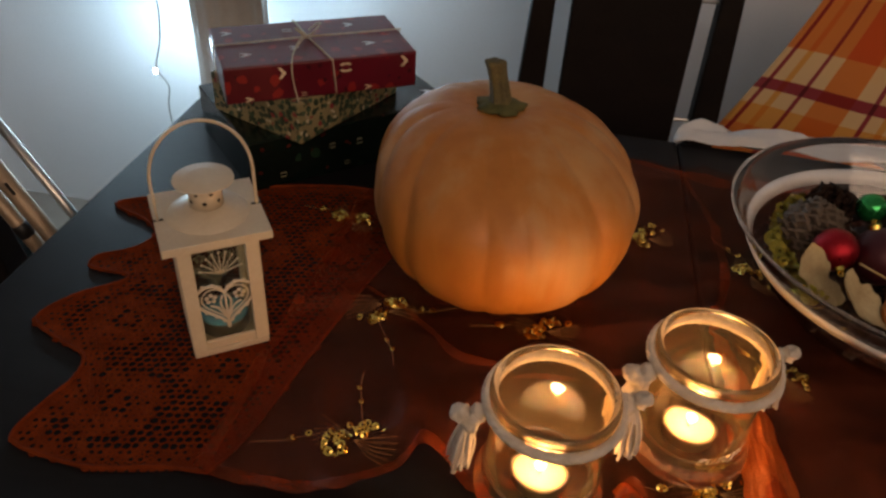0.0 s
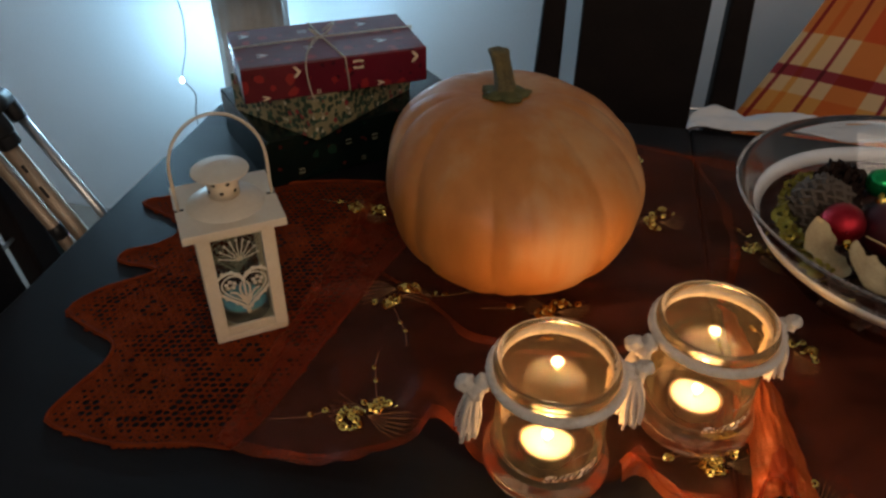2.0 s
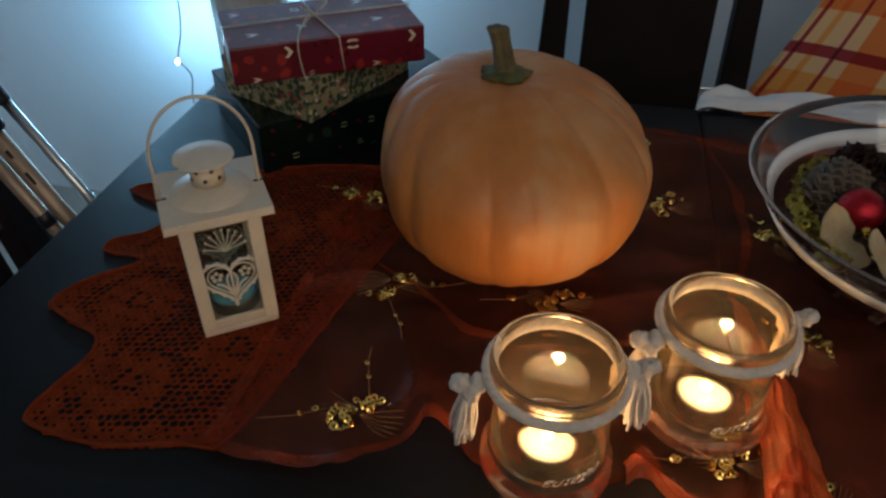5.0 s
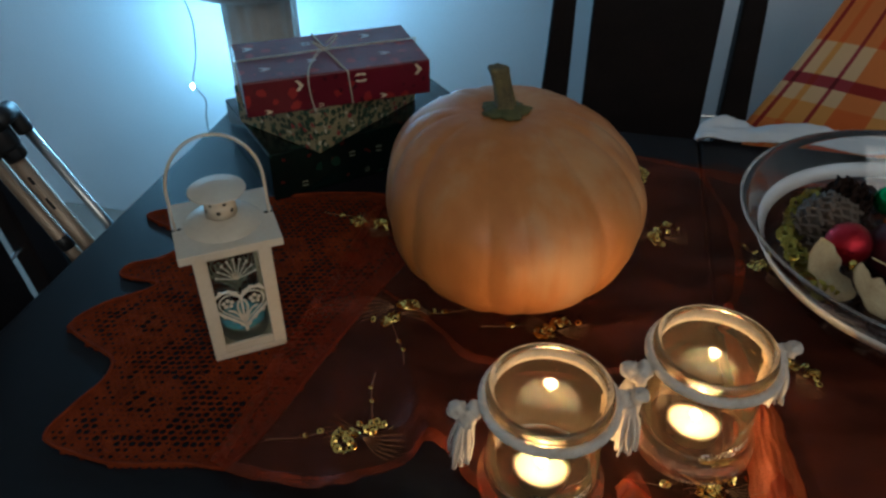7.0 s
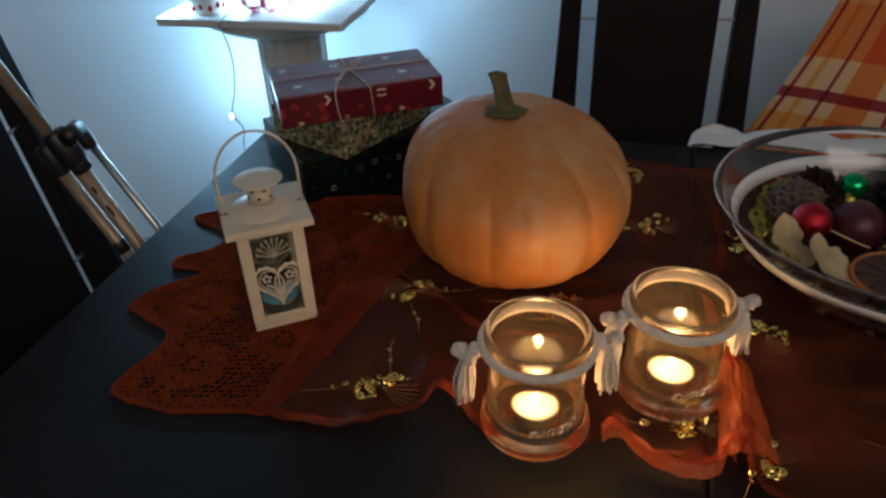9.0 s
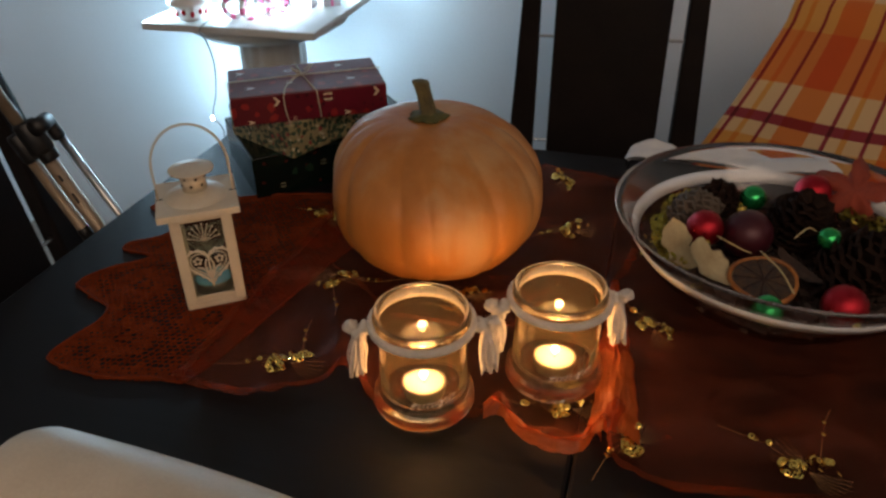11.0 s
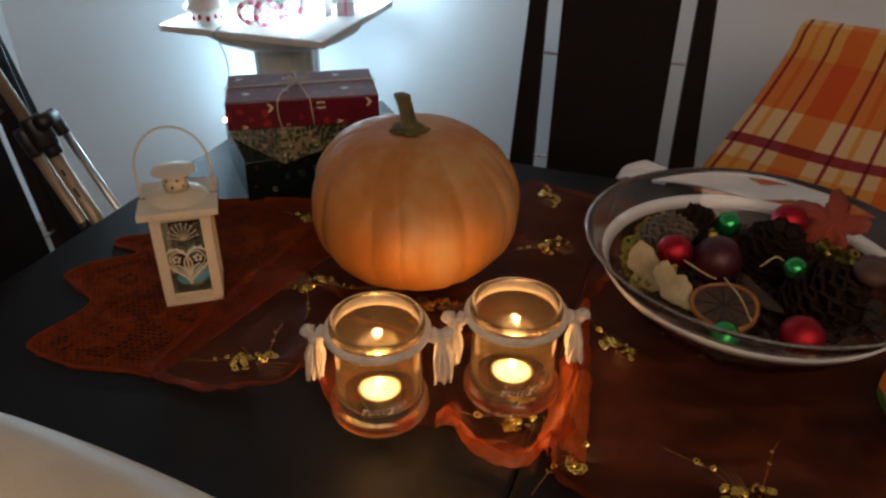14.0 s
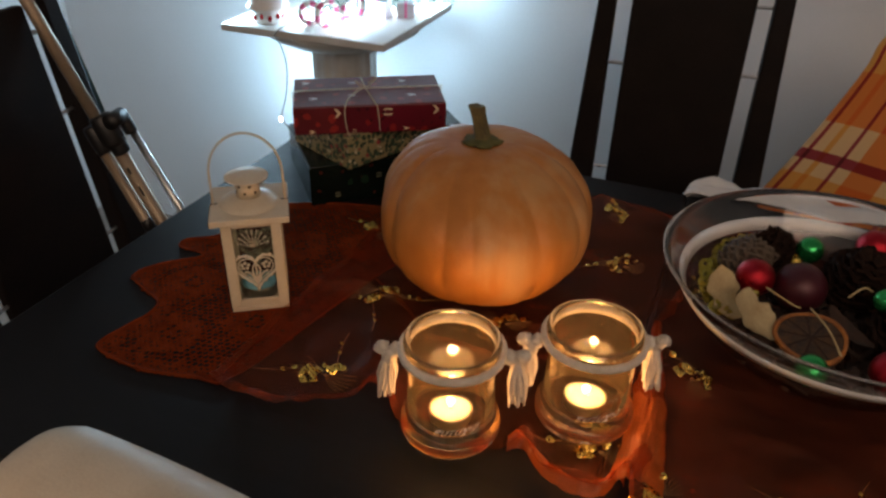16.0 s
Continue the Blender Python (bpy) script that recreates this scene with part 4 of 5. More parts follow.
bauble(0.444, 0.626, 0.850, 0.0110, GREENB, "tiny shiny green bauble among pine cones", (0.3, 0.4, -0.6))
bauble(0.384, 0.672, 0.826, 0.0255, PLUM, "dark plum matte bauble in the bowl", (-0.2, 0.5, 0.7))
curled_leaf("petal", 0.302, 0.632, 0.833, 0.054, 0.032, 22, 40, PETAL, "pale dried curled petal in the bowl", "petal", 0.9, lambda s: math.sin(math.pi * min(1, s * 1.02 + 0.01)) ** 0.42 * (1 + 0.16 * math.sin(11 * s) + 0.10 * math.sin(23 * s + 1)))
curled_leaf("petal", 0.325, 0.600, 0.832, 0.052, 0.043, 55, 34, PETAL, "pale dried curled petal in the bowl", "petal", 0.6, lambda s: math.sin(math.pi * min(1, s * 0.97 + 0.02)) ** 0.36 * (1 + 0.14 * math.sin(13 * s + 2) + 0.09 * math.sin(27 * s)))
curled_leaf("dried_leaf", 0.410, 0.600, 0.828, 0.056, 0.019, 30, 10, CHIP, "brown dried leaf curled in the bowl", "leaf", 0.6)
vs, fs = [(0, 0, 0.003)], []
NL = 140
for k in range(NL):
    a = 2 * math.pi * k / NL
    lobe = abs(math.cos(2.5 * (a - math.pi / 2))) ** 1.6
    tooth = 0.12 * abs(math.sin(12.5 * a))
    r = 0.042 * (0.36 + 0.64 * lobe * (1.0 if math.sin(a) > -0.3 else 0.7) + tooth * (1 - lobe) + 0.4 * tooth * lobe)
    for g in (0.5, 1.0):
        vs.append((g * r * math.cos(a), g * r * math.sin(a), 0.003 - 12 * (g * r) ** 2 * (0.6 + 0.4 * math.cos(5 * a)) + 0.0012 * math.sin(7 * a)))
for k in range(NL):
    a, b = 1 + 2 * k, 1 + 2 * ((k + 1) % NL)
    fs += [(0, a, b), (a, a + 1, b + 1, b)]
leaf = part("maple_leaf", mesh_of("maple_leaf", vs, fs, True), MAPLE, at=pose(0.512, 0.735, 0.846, 48, 8, -20))
leaf.modifiers.new("thick", "SOLIDIFY").thickness = 0.0007
tagged(leaf, "orange-red artificial maple leaf in the bowl", "leaf")
slice_ = thing("orange_slice", "dried orange slice leaning in the bowl", "orange slice", pose(0.374, 0.584, 0.828, 10, -6, 8))
part("peel", lathe([(0.0285, -0.003), (0.0315, -0.0022), (0.0315, 0.0022), (0.0285, 0.003), (0.0275, 0)], 40, lambda a, i: 1 + 0.04 * math.sin(3 * a), closed=True), PEEL, slice_, "dried orange rind", smooth=True)
for k in range(9):
    bm = bmesh.new()
    a0, a1 = 2 * math.pi * (k + 0.06) / 9, 2 * math.pi * (k + 0.94) / 9
    pts = [(0.003 * math.cos((a0 + a1) / 2), 0.003 * math.sin((a0 + a1) / 2))] + [(0.0278 * math.cos(a0 + (a1 - a0) * q / 5), 0.0278 * math.sin(a0 + (a1 - a0) * q / 5)) for q in range(6)]
    lo, hi = [bm.verts.new((x, y, -0.0016)) for x, y in pts], [bm.verts.new((x, y, 0.0014)) for x, y in pts]
    bm.faces.new(hi), bm.faces.new(lo[::-1])
    for i in range(7):
        bm.faces.new((lo[i], lo[(i + 1) % 7], hi[(i + 1) % 7], hi[i]))
    part("segment", bm, PULP, slice_)
part("membrane", lathe([(0, -0.0007), (0.028, -0.0007), (0.028, 0.0007), (0, 0.0007)], 32), CHIP, slice_)
bm = bmesh.new()
rnd = random.Random(9)
for k in range(800):
    a, r = rnd.random() * 6.283, 0.124 * math.sqrt(rnd.random())
    z = TZ + 0.014 + max(0, (r - 0.06)) * 0.60 + rnd.random() ** 0.6 * 0.044 * (1 - 0.5 * r / 0.124)
    box(bm, rnd.uniform(0.008, 0.024), rnd.uniform(0.004, 0.012), rnd.uniform(0.001, 0.003),
        pose(BX + r * math.cos(a), BY + r * math.sin(a), z, rnd.uniform(-35, 35), rnd.uniform(-35, 35), rnd.uniform(0, 180)))
tagged(part("potpourri", bm, CHIP), "dark dried potpourri chips filling the bowl", "potpourri", kind="stuff")
bm = bmesh.new()
for k in range(260):
    a = rnd.choice([2.3, 2.5, 2.8, 3.1, 3.3, 0.2, 0.4]) + rnd.uniform(-0.25, 0.25)
    r = rnd.uniform(0.110, 0.126)
    sequin(bm, Vector((BX + r * math.cos(a), BY + r * math.sin(a), TZ + 0.066 + (r - 0.11) * 0.6 + rnd.uniform(0, 0.006))), rnd.uniform(0.004, 0.008), (rnd.uniform(-0.8, 0.8), rnd.uniform(-0.8, 0.8), 0))
FOIL = mat("olive_gold_foil", (0.42, 0.34, 0.06), (0.22, 0.19, 0.03), 0.30, 0.9, scale=200)
tagged(part("gold_confetti", bm, FOIL), "scraps of shiny gold foil in the bowl", "confetti", kind="stuff")
bm = bmesh.new()
for dx, dy, r in ((0, 0, 0.020), (0.018, 0.012, 0.017), (0.022, -0.016, 0.016), (0.042, 0.0, 0.018), (0.008, 0.022, 0.012)):
    bmesh.ops.create_icosphere(bm, subdivisions=3, radius=r, matrix=Matrix.Translation((dx, dy, 0)) @ Matrix.Diagonal((1, 1, 0.6, 1)))
tagged(part("brown_figure", bm, GBROWN, smooth=True, at=pose(0.506, 0.608, 0.862) @ Matrix.Diagonal((0.9, 0.9, 0.9, 1))), "lumpy brown wooden ornament resting on the bowl", "ornament")

STRAW = mat("dry_straw", (0.50, 0.38, 0.20), (0.36, 0.26, 0.12), 0.8)
for pts in (((0.374, 0.606, 0.846), (0.382, 0.575, 0.846), (0.388, 0.548, 0.838)), ((0.412, 0.628, 0.848), (0.428, 0.640, 0.853), (0.437, 0.640, 0.850)), ((0.342, 0.640, 0.842), (0.362, 0.622, 0.838), (0.372, 0.622, 0.834))):
    tagged(part("straw", tube(spline(pts, 6), 0.0009, 6), STRAW, smooth=True), "thin dry straw lying on the potpourri", "straw", "straws in the bowl")

# ornamental gourd at the table's end
GOR = mat("gourd_orange", (0.60, 0.22, 0.03), (0.5, 0.16, 0.02), 0.45, scale=30)
GGR = mat("gourd_green", (0.04, 0.20, 0.04), (0.02, 0.12, 0.02), 0.45, scale=30)
gourd = thing("gourd", "small two-coloured orange and green gourd", "gourd", pose(0.545, 0.520, TZ + 0.007))
part("upper_half", lathe([(0.0405, 0.034), (0.040, 0.045), (0.033, 0.060), (0.018, 0.069), (0, 0.071)], 40, lambda a, i: 1 + 0.03 * math.cos(9 * a)), GOR, gourd, "orange upper half", smooth=True)
part("lower_half", lathe([(0, 0), (0.02, 0.002), (0.034, 0.014), (0.040, 0.027), (0.0405, 0.034)], 40, lambda a, i: 1 + 0.03 * math.cos(9 * a)), GGR, gourd, "green lower half", smooth=True)
part("stem", tube([(0, 0, 0.069), (0.003, 0, 0.078), (0.008, 0, 0.085)], 0.004, 8), STEM, gourd)

# ---- twine and printed shapes on the red present ----


def on_red(x, y, z):
    return pose(-0.139, 0.948, TZ + 0.106, 0, 0, GA) @ Vector((x, y, z))


tw = thing("twine_bow", "thin jute twine tied in a bow round the red present", "twine", pose(0, 0, 0))
H_ = 0.039
part("cross_string", tube([on_red(*p) for p in ((-0.1025, 0.0, 0.0), (-0.1025, 0.0, H_), (-0.104, 0.0, H_ + 0.0014), (0, 0.004, H_ + 0.0018), (0.104, 0.006, H_ + 0.0014), (0.1025, 0.006, H_), (0.1025, 0.006, 0.0))], 0.0009, 6), TWINE, tw, smooth=True)
part("long_string", tube([on_red(*p) for p in ((0.012, -0.0588, 0.002), (0.009, -0.0588, H_), (0.007, -0.0575, H_ + 0.0014), (-0.003, 0.004, H_ + 0.002), (-0.008, 0.058, H_ + 0.0014), (-0.008, 0.0588, H_), (-0.008, 0.0588, 0.0))], 0.0009, 6), TWINE, tw, smooth=True)
for s in (-1, 1):
    loop_ = [on_red(-0.002 + s * (0.012 * math.sin(q * math.pi / 10) + 0.003), 0.004 + 0.012 * (math.cos(q * math.pi / 10) - 1) * -0.5 * s, H_ + 0.004 + 0.010 * math.sin(q * math.pi / 10)) for q in range(11)]
    part("bow_loop", tube(loop_, 0.0008, 6), TWINE, tw, smooth=True)
for pts in (((-0.004, 0.0, H_ + 0.005), (-0.020, -0.025, H_ + 0.004), (-0.031, -0.052, H_ + 0.003), (-0.034, -0.064, H_ - 0.012), (-0.030, -0.066, H_ - 0.038), (-0.022, -0.068, H_ - 0.058)),
            ((0.0, 0.002, H_ + 0.005), (-0.014, -0.012, H_ + 0.006), (-0.022, -0.026, H_ + 0.003))):
    part("loose_end", tube(spline([on_red(*p) for p in pts], 5), 0.0008, 6), TWINE, tw, smooth=True)
PRINT = mat("pale_printed_ink", (0.75, 0.62, 0.42), (0.62, 0.5, 0.33), 0.35)
PRINTW = mat("white_printed_ink", (0.72, 0.66, 0.66), None, 0.3)
PRINTG = mat("dull_printed_ink", (0.26, 0.25, 0.17), (0.18, 0.17, 0.11), 0.4)
box_red = [o for o in red.children if o.name.startswith("wrapped_box")][0]


def printed(parent, cx, cy, w, h, kind, m, material):
    bm = bmesh.new()
    if kind == "ring":
        o = [(w * sx, h * sy) for sx, sy in ((-.5, -.3), (-.3, -.5), (.3, -.5), (.5, -.3), (.5, .3), (.3, .5), (-.3, .5), (-.5, .3))]
        a = [bm.verts.new((cx + x, cy + y, 0)) for x, y in o]
        b = [bm.verts.new((cx + 0.55 * x, cy + 0.55 * y, 0)) for x, y in o]
        for k in (0, 1, 2, 4, 5, 6):
            bm.faces.new((a[k], a[(k + 1) % 8], b[(k + 1) % 8], b[k]))
    else:
        for s in (-1, 1):
            q = [(0.5 * w, 0), (-0.1 * w, s * 0.5 * h), (-0.5 * w, s * 0.5 * h), (0.0, 0)]
            bm.faces.new([bm.verts.new((cx + x, cy + y, 0)) for x, y in q])
    return part("printed_mark", bm, material, parent, "pale printed mark", at=m)


front = pose(0, -0.0579, 0, 90)
top = pose(0, 0, H_ + 0.0004)
for x, z, w, h, k in ((-0.043, 0.029, 0.009, 0.012, "arrow"), (0.023, 0.029, 0.013, 0.010, "ring"), (0.087, 0.030, 0.009, 0.012, "arrow"), (-0.078, 0.004, 0.010, 0.005, "arrow"), (0.047, 0.005, 0.010, 0.005, "arrow"), (-0.022, 0.004, 0.006, 0.004, "ring")):
    printed(red, x, z, w, h, k, front, PRINT)
for x, y, w, h, k in ((-0.085, 0.034, 0.013, 0.010, "arrow"), (-0.074, -0.028, 0.014, 0.009, "arrow"), (0.050, 0.034, 0.013, 0.010, "arrow"), (0.058, -0.024, 0.015, 0.009, "arrow"), (-0.02, 0.03, 0.012, 0.008, "ring"), (-0.022, -0.02, 0.012, 0.009, "arrow")):
    printed(red, x, y, w, h, k, top, PRINTW)
green = [o for o in scene.objects if o.name.startswith("gift_box") and "green" in o["label"]][0]
for x, z, w, h, k in ((-0.030, 0.036, 0.010, 0.008, "ring"), (0.004, 0.034, 0.010, 0.009, "ring"), (0.075, 0.040, 0.011, 0.009, "arrow"), (-0.09, 0.014, 0.010, 0.008, "ring"), (-0.012, 0.010, 0.009, 0.006, "ring")):
    printed(green, x, z, w * 0.8, h * 0.8, k, pose(0, -0.0830, 0, 90), PRINTG)
for x, y in ((0.112, -0.05), (0.112, 0.0), (0.09, -0.070)):
    printed(green, x, y, 0.014, 0.010, "arrow", pose(0, 0, 0.0605), PRINTW)

# ---- cloths behind the table ----
def plaid_mat():
    m, nt, p = nodes_of("checked_wool")
    uv = nt.nodes.new("ShaderNodeUVMap")
    sep = nt.nodes.new("ShaderNodeSeparateXYZ")
    nt.links.new(uv.outputs[0], sep.inputs[0])

    def band(axis, period, start, stops):
        a = nt.nodes.new("ShaderNodeMath")
        a.operation = "MULTIPLY_ADD"
        a.inputs[1].default_value, a.inputs[2].default_value = 1 / period, start
        nt.links.new(sep.outputs[axis], a.inputs[0])
        f = nt.nodes.new("ShaderNodeMath")
        f.operation = "FRACT"
        nt.links.new(a.outputs[0], f.inputs[0])
        r = ramp(nt, f.outputs[0], stops)
        r.color_ramp.interpolation = "CONSTANT"
        return r.outputs[0]
    cream, orange, amber, maroon = (0.80, 0.66, 0.47), (0.74, 0.27, 0.065), (0.76, 0.43, 0.12), (0.32, 0.04, 0.075)
    va = band(0, 0.119, 0.78, [(0, maroon), (0.04, cream), (0.15, amber), (0.21, cream), (0.36, maroon), (0.40, cream), (0.53, orange), (0.84, cream)])
    vb = band(1, 0.21, 0.04, [(0, orange), (0.22, cream), (0.46, maroon), (0.54, cream), (0.66, amber), (0.82, orange)])
    mx = nt.nodes.new("ShaderNodeMixRGB")
    mx.blend_type = "MULTIPLY"
    mx.inputs[0].default_value = 1.0
    nt.links.new(va, mx.inputs[1])
    nt.links.new(vb, mx.inputs[2])
    nt.links.new(mx.outputs[0], p.inputs["Base Color"])
    p.inputs["Roughness"].default_value = 0.95
    p.inputs["Sheen Weight"].default_value = 0.3
    bp = nt.nodes.new("ShaderNodeBump")
    bp.inputs["Strength"].default_value, bp.inputs["Distance"].default_value = 0.5, 0.002
    nt.links.new(noise_tex(nt, 700, 2).outputs["Fac"], bp.inputs["Height"])
    nt.links.new(bp.outputs[0], p.inputs["Normal"])
    return m


def blanket():
    nu, nv, vs, fs, uvs = 60, 70, [], [], []
    for i in range(nu + 1):
        u = i / nu
        for j in range(nv + 1):
            v = j / nv
            drop = v * 0.50 - 0.12
            half = 0.224 + max(0, drop) ** 1.5 * 0.42 + max(0, drop) * 0.18
            x = (u - 0.5) * 2 * half
            wave = 0.010 * math.sin(u * 11 + v * 2) * min(1, max(0, drop) * 5)
            if drop < 0:
                y, z = 0.035, 0.925 + drop
            else:
                y, z = -0.028 - drop * 0.22 + wave, 0.925 - drop
            if abs(drop) < 0.03:
                y = -0.028 * (drop / 0.03) if drop > 0 else 0.035 * (-drop / 0.03)
                z = 0.925 + 0.012 * math.sqrt(max(0, 1 - (drop / 0.03) ** 2)) - abs(drop) * 0.6
            z -= 0.02 * (abs(x) / 0.25) ** 2 * (drop > 0) * max(0, drop)
            vs.append((x, y, z))
            uvs.append(((u - 0.5) * 0.44, v * 0.50))
    for i in range(nu):
        for j in range(nv):
            a = i * (nv + 1) + j
            fs.append((a, a + 1, a + nv + 2, a + nv + 1))
    me = mesh_of("blanket", vs, fs, True)
    layer = me.uv_layers.new(name="UVMap")
    for l in me.loops:
        layer.data[l.index].uv = uvs[l.vertex_index]
    o = part("checked_blanket", me, plaid_mat(), at=pose(0.815, 1.170, 0, 0, 0, -30))
    mod = o.modifiers.new("thick", "SOLIDIFY")
    mod.thickness = 0.004
    return tagged(o, "orange and cream checked blanket draped over a chair", "blanket")


blanket()
LINEN = mat("white_linen", (0.60, 0.62, 0.64), (0.52, 0.55, 0.58), 0.9, scale=40, fine=800, bump=0.4)
# cloth laid across the table edge to fit the camera's view
vs, fs = [], []
NI, NJ = 70, 26
for i in range(NI + 1):
    for j in range(NJ + 1):
        u, v = i / NI, j / NJ
        end = min(1, min(u, 1 - u) * 9) ** 0.5
        ridge = math.sin(math.pi * min(1, v * 0.92 + 0.08)) ** 0.45
        fold = 0.5 + 0.5 * math.sin(u * 13 + 3.0 * math.sin(v * 2.6 + 1)) + 0.6 * noise.noise(Vector((u * 7, v * 4, 3.3)))
        z = (0.008 + 0.012 * fold * (1.3 - 0.8 * u)) * ridge * end - 0.09 * max(0, v - 0.55) ** 1.5 + 0.002 * noise.noise(Vector((u * 26, v * 12, 1.0))) * ridge
        x = 0.632 + 0.30 * u + 0.006 * noise.noise(Vector((v * 3, u * 5, 7.0)))
        y = -0.010 + 0.070 * v * (0.35 + 0.65 * end) + 0.003 * math.sin(u * 9)
        vs.append((x, y, z if y > 0.004 else max(0.0004, z)))
for i in range(NI):
    for j in range(NJ):
        a = i * (NJ + 1) + j
        fs.append((a, a + NJ + 1, a + NJ + 2, a + 1))
cloth = part("white_cloth", mesh_of("cloth", vs, fs, True), LINEN, at=turned(0, 0, TZ + 0.003))
cloth.modifiers.new("thick", "SOLIDIFY").thickness = 0.0012
tagged(cloth, "crumpled white cloth at the table's far edge, placed to fit the view", "cloth")

# ---- tripod, placed to fit the camera's view ----
tri = thing("tripod", "folded aluminium tripod with black clamps, placed to fit the view", "tripod", pose(0.006, 0, 0))
# legs are cut at chair-seat height; that footing is assumed
upper = [Vector((-0.6410, 0.8800, 1.1554)), Vector((-0.5195, 0.8800, 0.8404))]
leg_a = [Vector((-0.5239, 0.8800, 0.8008)), Vector((-0.3922, 0.8800, 0.4685))]
leg_b = [Vector((-0.5046, 0.8826, 0.8105)), Vector((-0.3674, 0.8826, 0.4685))]
leg_c = [Vector((-0.4922, 0.9020, 0.8386)), Vector((-0.3294, 0.9020, 0.4685))]
part("upper_leg", tube(upper, 0.0084, 16), ALU, tri, smooth=True)
for (p, q), r, m in ((leg_a, 0.0082, ALU), (leg_b, 0.0098, ALU), (leg_c, 0.0056, STEEL)):
    part("lower_leg", tube([p, q], r, 16), m, tri, smooth=True)
    part("foot", tube([q, q + (p - q).normalized() * 0.03], r + 0.004, 12), BLACK, tri, "black rubber foot", smooth=True)
d = (leg_b[1] - leg_b[0]).normalized()
for q, dd, r, l in ((Vector((-0.5081, 0.8800, 0.8298)), d, 0.0165, 0.047), (Vector((-0.5266, 0.8800, 0.8140)), d, 0.0125, 0.042), (Vector((-0.4993, 0.8826, 0.8078)), d, 0.0125, 0.028),
                    (Vector((-0.4914, 0.9002, 0.8360)), d, 0.0095, 0.034), (upper[0].lerp(upper[1], 0.30), (upper[1] - upper[0]).normalized(), 0.0145, 0.045), (leg_a[0].lerp(leg_a[1], 0.36), d, 0.0095, 0.018)):
    part("clamp", tube([q - dd * l / 2, q - dd * l * 0.42, q + dd * l * 0.42, q + dd * l / 2], r, 18, taper=lambda t: 0.86 if t in (0, 1) else 1), BLACK, tri, "black plastic clamp", smooth=True)
part("knob", tube([(-0.4940, 0.8668, 0.8474), (-0.4940, 0.8994, 0.8474)], 0.0110, 18), BLACK, tri, "black turning knob", smooth=True)
part("brace", tube([(-0.5160, 0.8782, 0.8017), (-0.4834, 0.8782, 0.7084)], 0.0028, 8), STEEL, tri, "thin steel brace")
for f, w in ((0.10, 0.010), (0.19, 0.016)):
    q = leg_b[0].lerp(leg_b[1], f + 0.02)
    part("printed_mark", tube([q + Vector((0.004, -0.0090, 0.002)) - d * w / 2, q + Vector((0.004, -0.0090, 0.002)) + d * w / 2], 0.0018, 6), BLACK, tri, "unreadable dark printed mark")
pr = thing("slim_board", "dark blue-green slim board leaning behind the tripod", "board", pose(0, 0, 0))
part("board", tube([(-0.724, 1.06, 1.10), (-0.660, 1.06, 0.81), (-0.50, 1.06, 0.02)], 0.020, 4), mat("teal_board", (0.02, 0.06, 0.07), None, 0.5), pr)

# ---- fairy lights and ornaments on the pedestal ----
wire = thing("fairy_light_string", "thin wire of cool white fairy lights, switched on", "string lights", pose(0, 0, 0))
CABLE = mat("clear_cable", (0.25, 0.27, 0.27), None, 0.35)
pts = [(-0.430, 1.455, 0.842), (-0.437, 1.405, 0.846), (-0.450, 1.385, 0.832), (-0.462, 1.440, 0.795), (-0.466, 1.47, 0.740), (-0.473, 1.47, 0.678), (-0.488, 1.47, 0.625), (-0.471, 1.47, 0.590), (-0.478, 1.47, 0.537), (-0.470, 1.475, 0.40), (-0.478, 1.48, 0.2), (-0.465, 1.48, 0.01)]
part("cable", tube(spline(pts, 6), 0.0014, 6), CABLE, wire, smooth=True)
rnd = random.Random(5)
bulbs = [(-0.490, 1.468, 0.620)]
for k in range(16):
    a = k / 15
    bulbs.append((-0.508 + 0.34 * a + rnd.uniform(-0.01, 0.01), 1.491 + 0.10 * math.sin(a * 9) + 0.06 * a, 0.849 + rnd.uniform(0, 0.02)))
for x, y, z in bulbs:
    bm = bmesh.new()
    bmesh.ops.create_icosphere(bm, subdivisions=2, radius=0.0035, matrix=Matrix.Translation((x, y, z)) @ Matrix.Diagonal((1, 1, 1.5, 1)))
    part("bulb", bm, LED, wire, "glowing cool white bulb", smooth=True)
part("cable", tube(spline([(x, y, z - 0.003) for x, y, z in bulbs[1:]], 4), 0.0012, 6), CABLE, wire, smooth=True)

PINK = mat("pink_striped_ribbon", (0.70, 0.16, 0.32), (0.6, 0.1, 0.25), 0.4)
WHITEC = mat("white_ceramic", (0.8, 0.79, 0.77), (0.74, 0.73, 0.70), 0.3)
SILVER = mat("silver_paper", (0.55, 0.53, 0.55), (0.45, 0.43, 0.46), 0.35, 0.4)
FIR = mat("artificial_fir", (0.02, 0.10, 0.06), (0.015, 0.06, 0.03), 0.7)
pot = thing("ceramic_pot", "small white ceramic pot with red flowers", "pot", pose(-0.486, 1.449, 0.840))
part("body", lathe([(0, 0), (0.026, 0), (0.030, 0.008), (0.031, 0.022), (0.040, 0.028), (0.042, 0.034), (0.030, 0.05), (0, 0.052)], 40), WHITEC, pot, smooth=True)
for k in range(6):
    bm = bmesh.new()
    a = -2.2 + k * 0.55
    bmesh.ops.create_icosphere(bm, subdivisions=2, radius=0.006, matrix=Matrix.Translation((0.0305 * math.cos(a), 0.0305 * math.sin(a), 0.013 + 0.004 * (k % 2))) @ Matrix.Diagonal((0.7, 0.7, 1, 1)))
    part("red_flower", bm, REDB, pot, smooth=True)
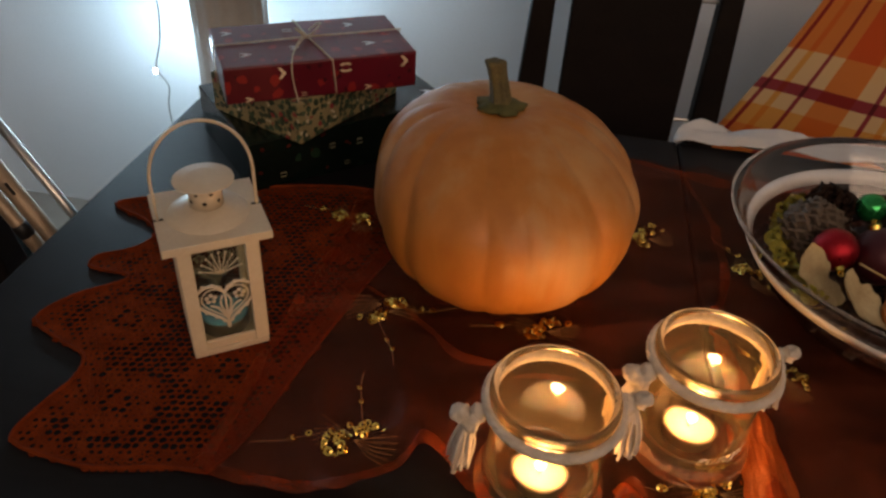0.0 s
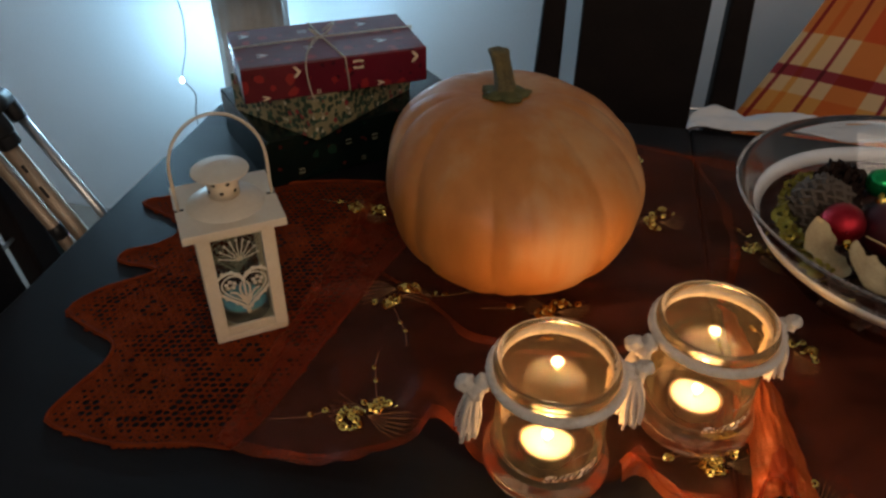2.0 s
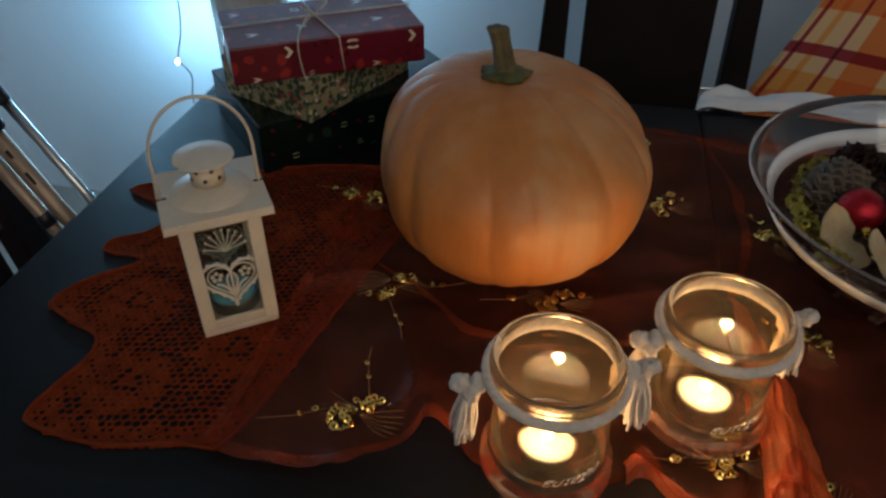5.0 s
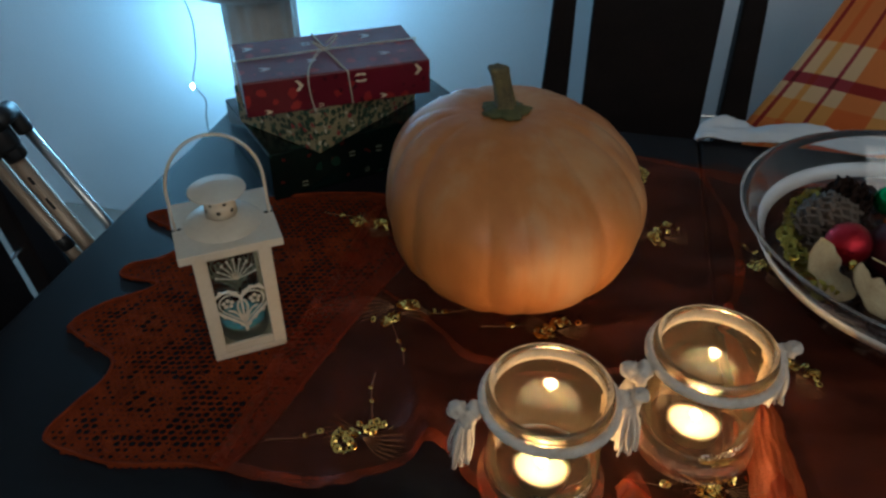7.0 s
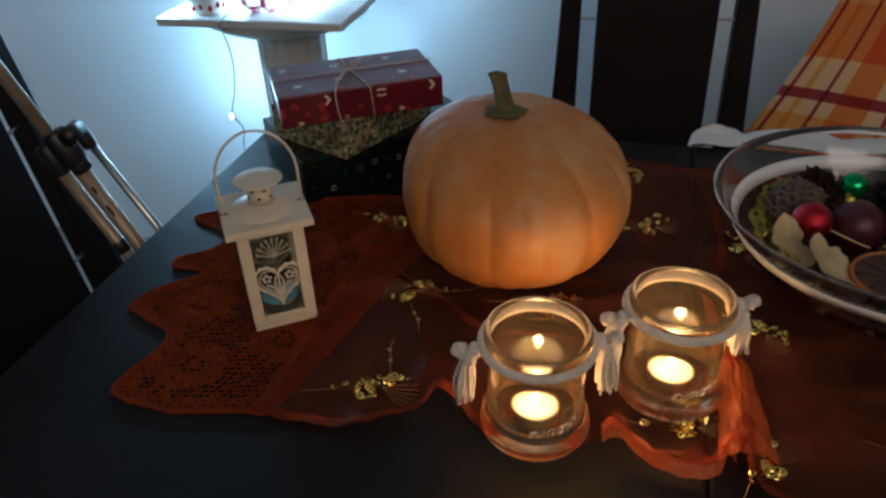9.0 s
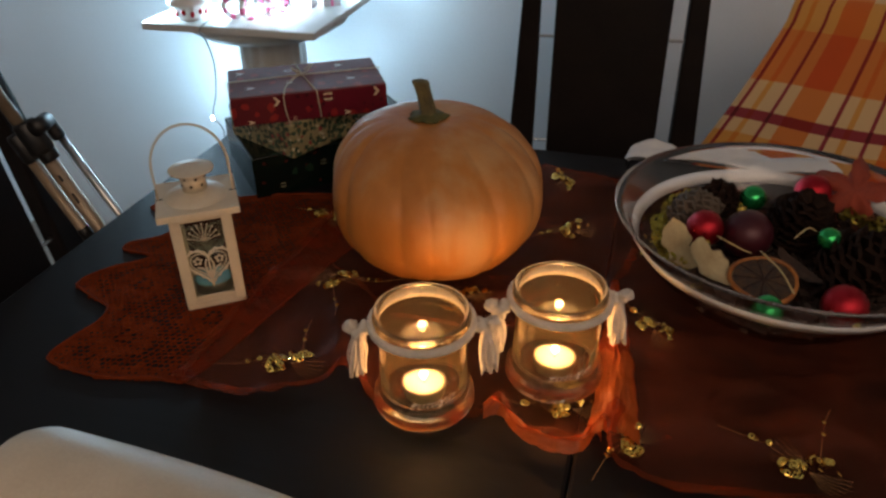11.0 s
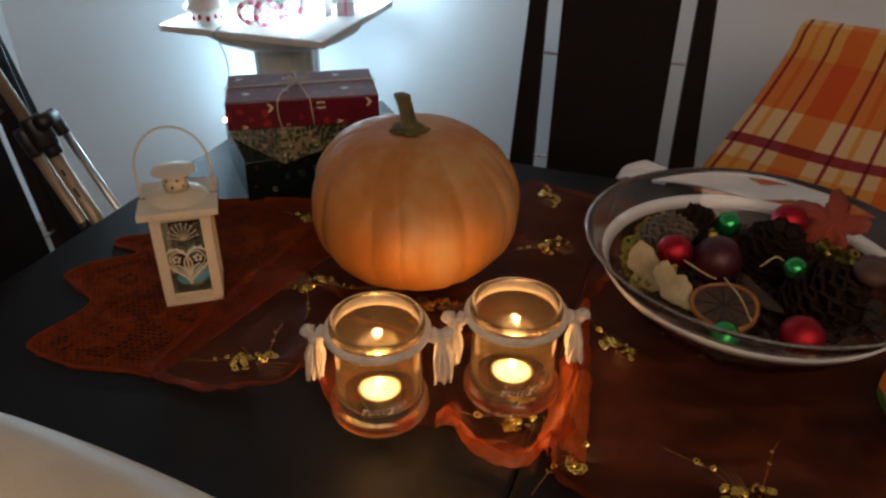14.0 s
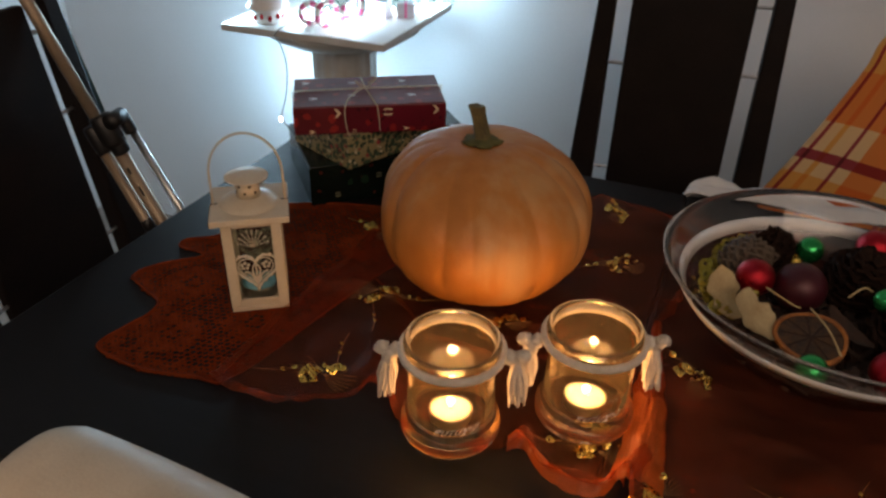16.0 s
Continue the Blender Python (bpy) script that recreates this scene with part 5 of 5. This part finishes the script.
for k, (x, y, r) in enumerate(((-0.415, 1.35, 0.020), (-0.378, 1.343, 0.024), (-0.350, 1.372, 0.018), (-0.335, 1.41, 0.026))):
    rb = thing("candy_ring", "pink and white striped sugar ring ornament", "ornament", pose(x + 0.022, y + 0.091, 0.840 + r + 0.005, 8, 0, 20 + 35 * k), "striped rings")
    for q in range(12):
        pts = [(r * math.cos(6.2832 * (q + w / 4) / 12), 0, r * math.sin(6.2832 * (q + w / 4) / 12)) for w in range(5)]
        part("stripe", tube(pts, 0.0055, 8), (PINK, WHITEC)[q % 2], rb, "" if q % 2 else "pink stripe", smooth=True)
for x, y, s, t in ((-0.300, 1.452, 0.046, -8), (-0.246, 1.47, 0.036, 12)):
    gb = thing("small_gift", "tiny silver paper parcel on the pedestal", "gift box", pose(x + 0.022, y + 0.091, 0.840, 0, 0, t), "tiny parcels")
    part("parcel", block(s, s * 0.8, s * 0.8, 0, 0, s * 0.4, 0.002), SILVER, gb)
    part("ribbon", block(s * 0.18, s * 0.82, s * 0.83, 0, 0, s * 0.412, 0.001), PINK, gb, "pink ribbon")
bm = bmesh.new()
for k in range(420):
    a = rnd.random()
    c = Vector((-0.418 + 0.26 * a + rnd.uniform(-0.02, 0.02), 1.531 + 0.11 * a + rnd.uniform(-0.02, 0.02), 0.845 + rnd.uniform(0, 0.06)))
    e = c + Vector((rnd.uniform(-1, 1), rnd.uniform(-1, 1), rnd.uniform(-0.3, 0.8))) * 0.016
    tube([c, e], 0.0007, 4, bm)
tagged(part("fir_garland", bm, FIR), "green artificial fir garland among the lights", "garland", kind="stuff")

# ---- cream chair by the near edge ----
cr = thing("cream_chair", "cream padded chair with a dark blue seat", "chair", pose(-0.037, 0.212, 0, 0, 0, -17))
vs, fs = [], []
NS, NR = 40, 28
for i in range(NS + 1):
    s = i / NS
    x = -0.106 + 0.278 * s
    end = min(1, math.sqrt(max(0.0, 1 - (max(0, 0.09 - s) / 0.09) ** 2.2))) * min(1, math.sqrt(max(0.0, 1 - (max(0, s - 0.86) / 0.14) ** 2.2)))
    for k in range(NR):
        a = 2 * math.pi * k / NR
        ca, sa = math.cos(a), math.sin(a)
        y = 0.037 * math.copysign(abs(ca) ** 0.75, ca) * max(0.02, end)
        z = 0.044 * math.copysign(abs(sa) ** 0.75, sa) * max(0.02, end ** 0.7)
        vs.append((x, y + 0.008 * math.sin(math.pi * s) + z * -0.25, 0.910 + z - 0.014 * s))
for i in range(NS):
    for k in range(NR):
        a, b = i * NR + k, i * NR + (k + 1) % NR
        fs.append((a, b, b + NR, a + NR))
fs += [tuple(range(NR))[::-1], tuple(NS * NR + k for k in range(NR))]
part("backrest", mesh_of("backrest", vs, fs, True), CREAM, cr, "smooth cream padded backrest")
for x in (-0.07, 0.13):
    part("back_post", block(0.03, 0.03, 0.44, x, 0, 0.66, 0.005), WENGE, cr)
    for y in (0.0, 0.30):
        part("leg", block(0.035, 0.035, 0.44, x, y, 0.22, 0.005), WENGE, cr)
part("seat", block(0.42, 0.40, 0.07, -0.02, 0.15, 0.475, 0.025), BLUE, cr, "dark blue seat cushion")
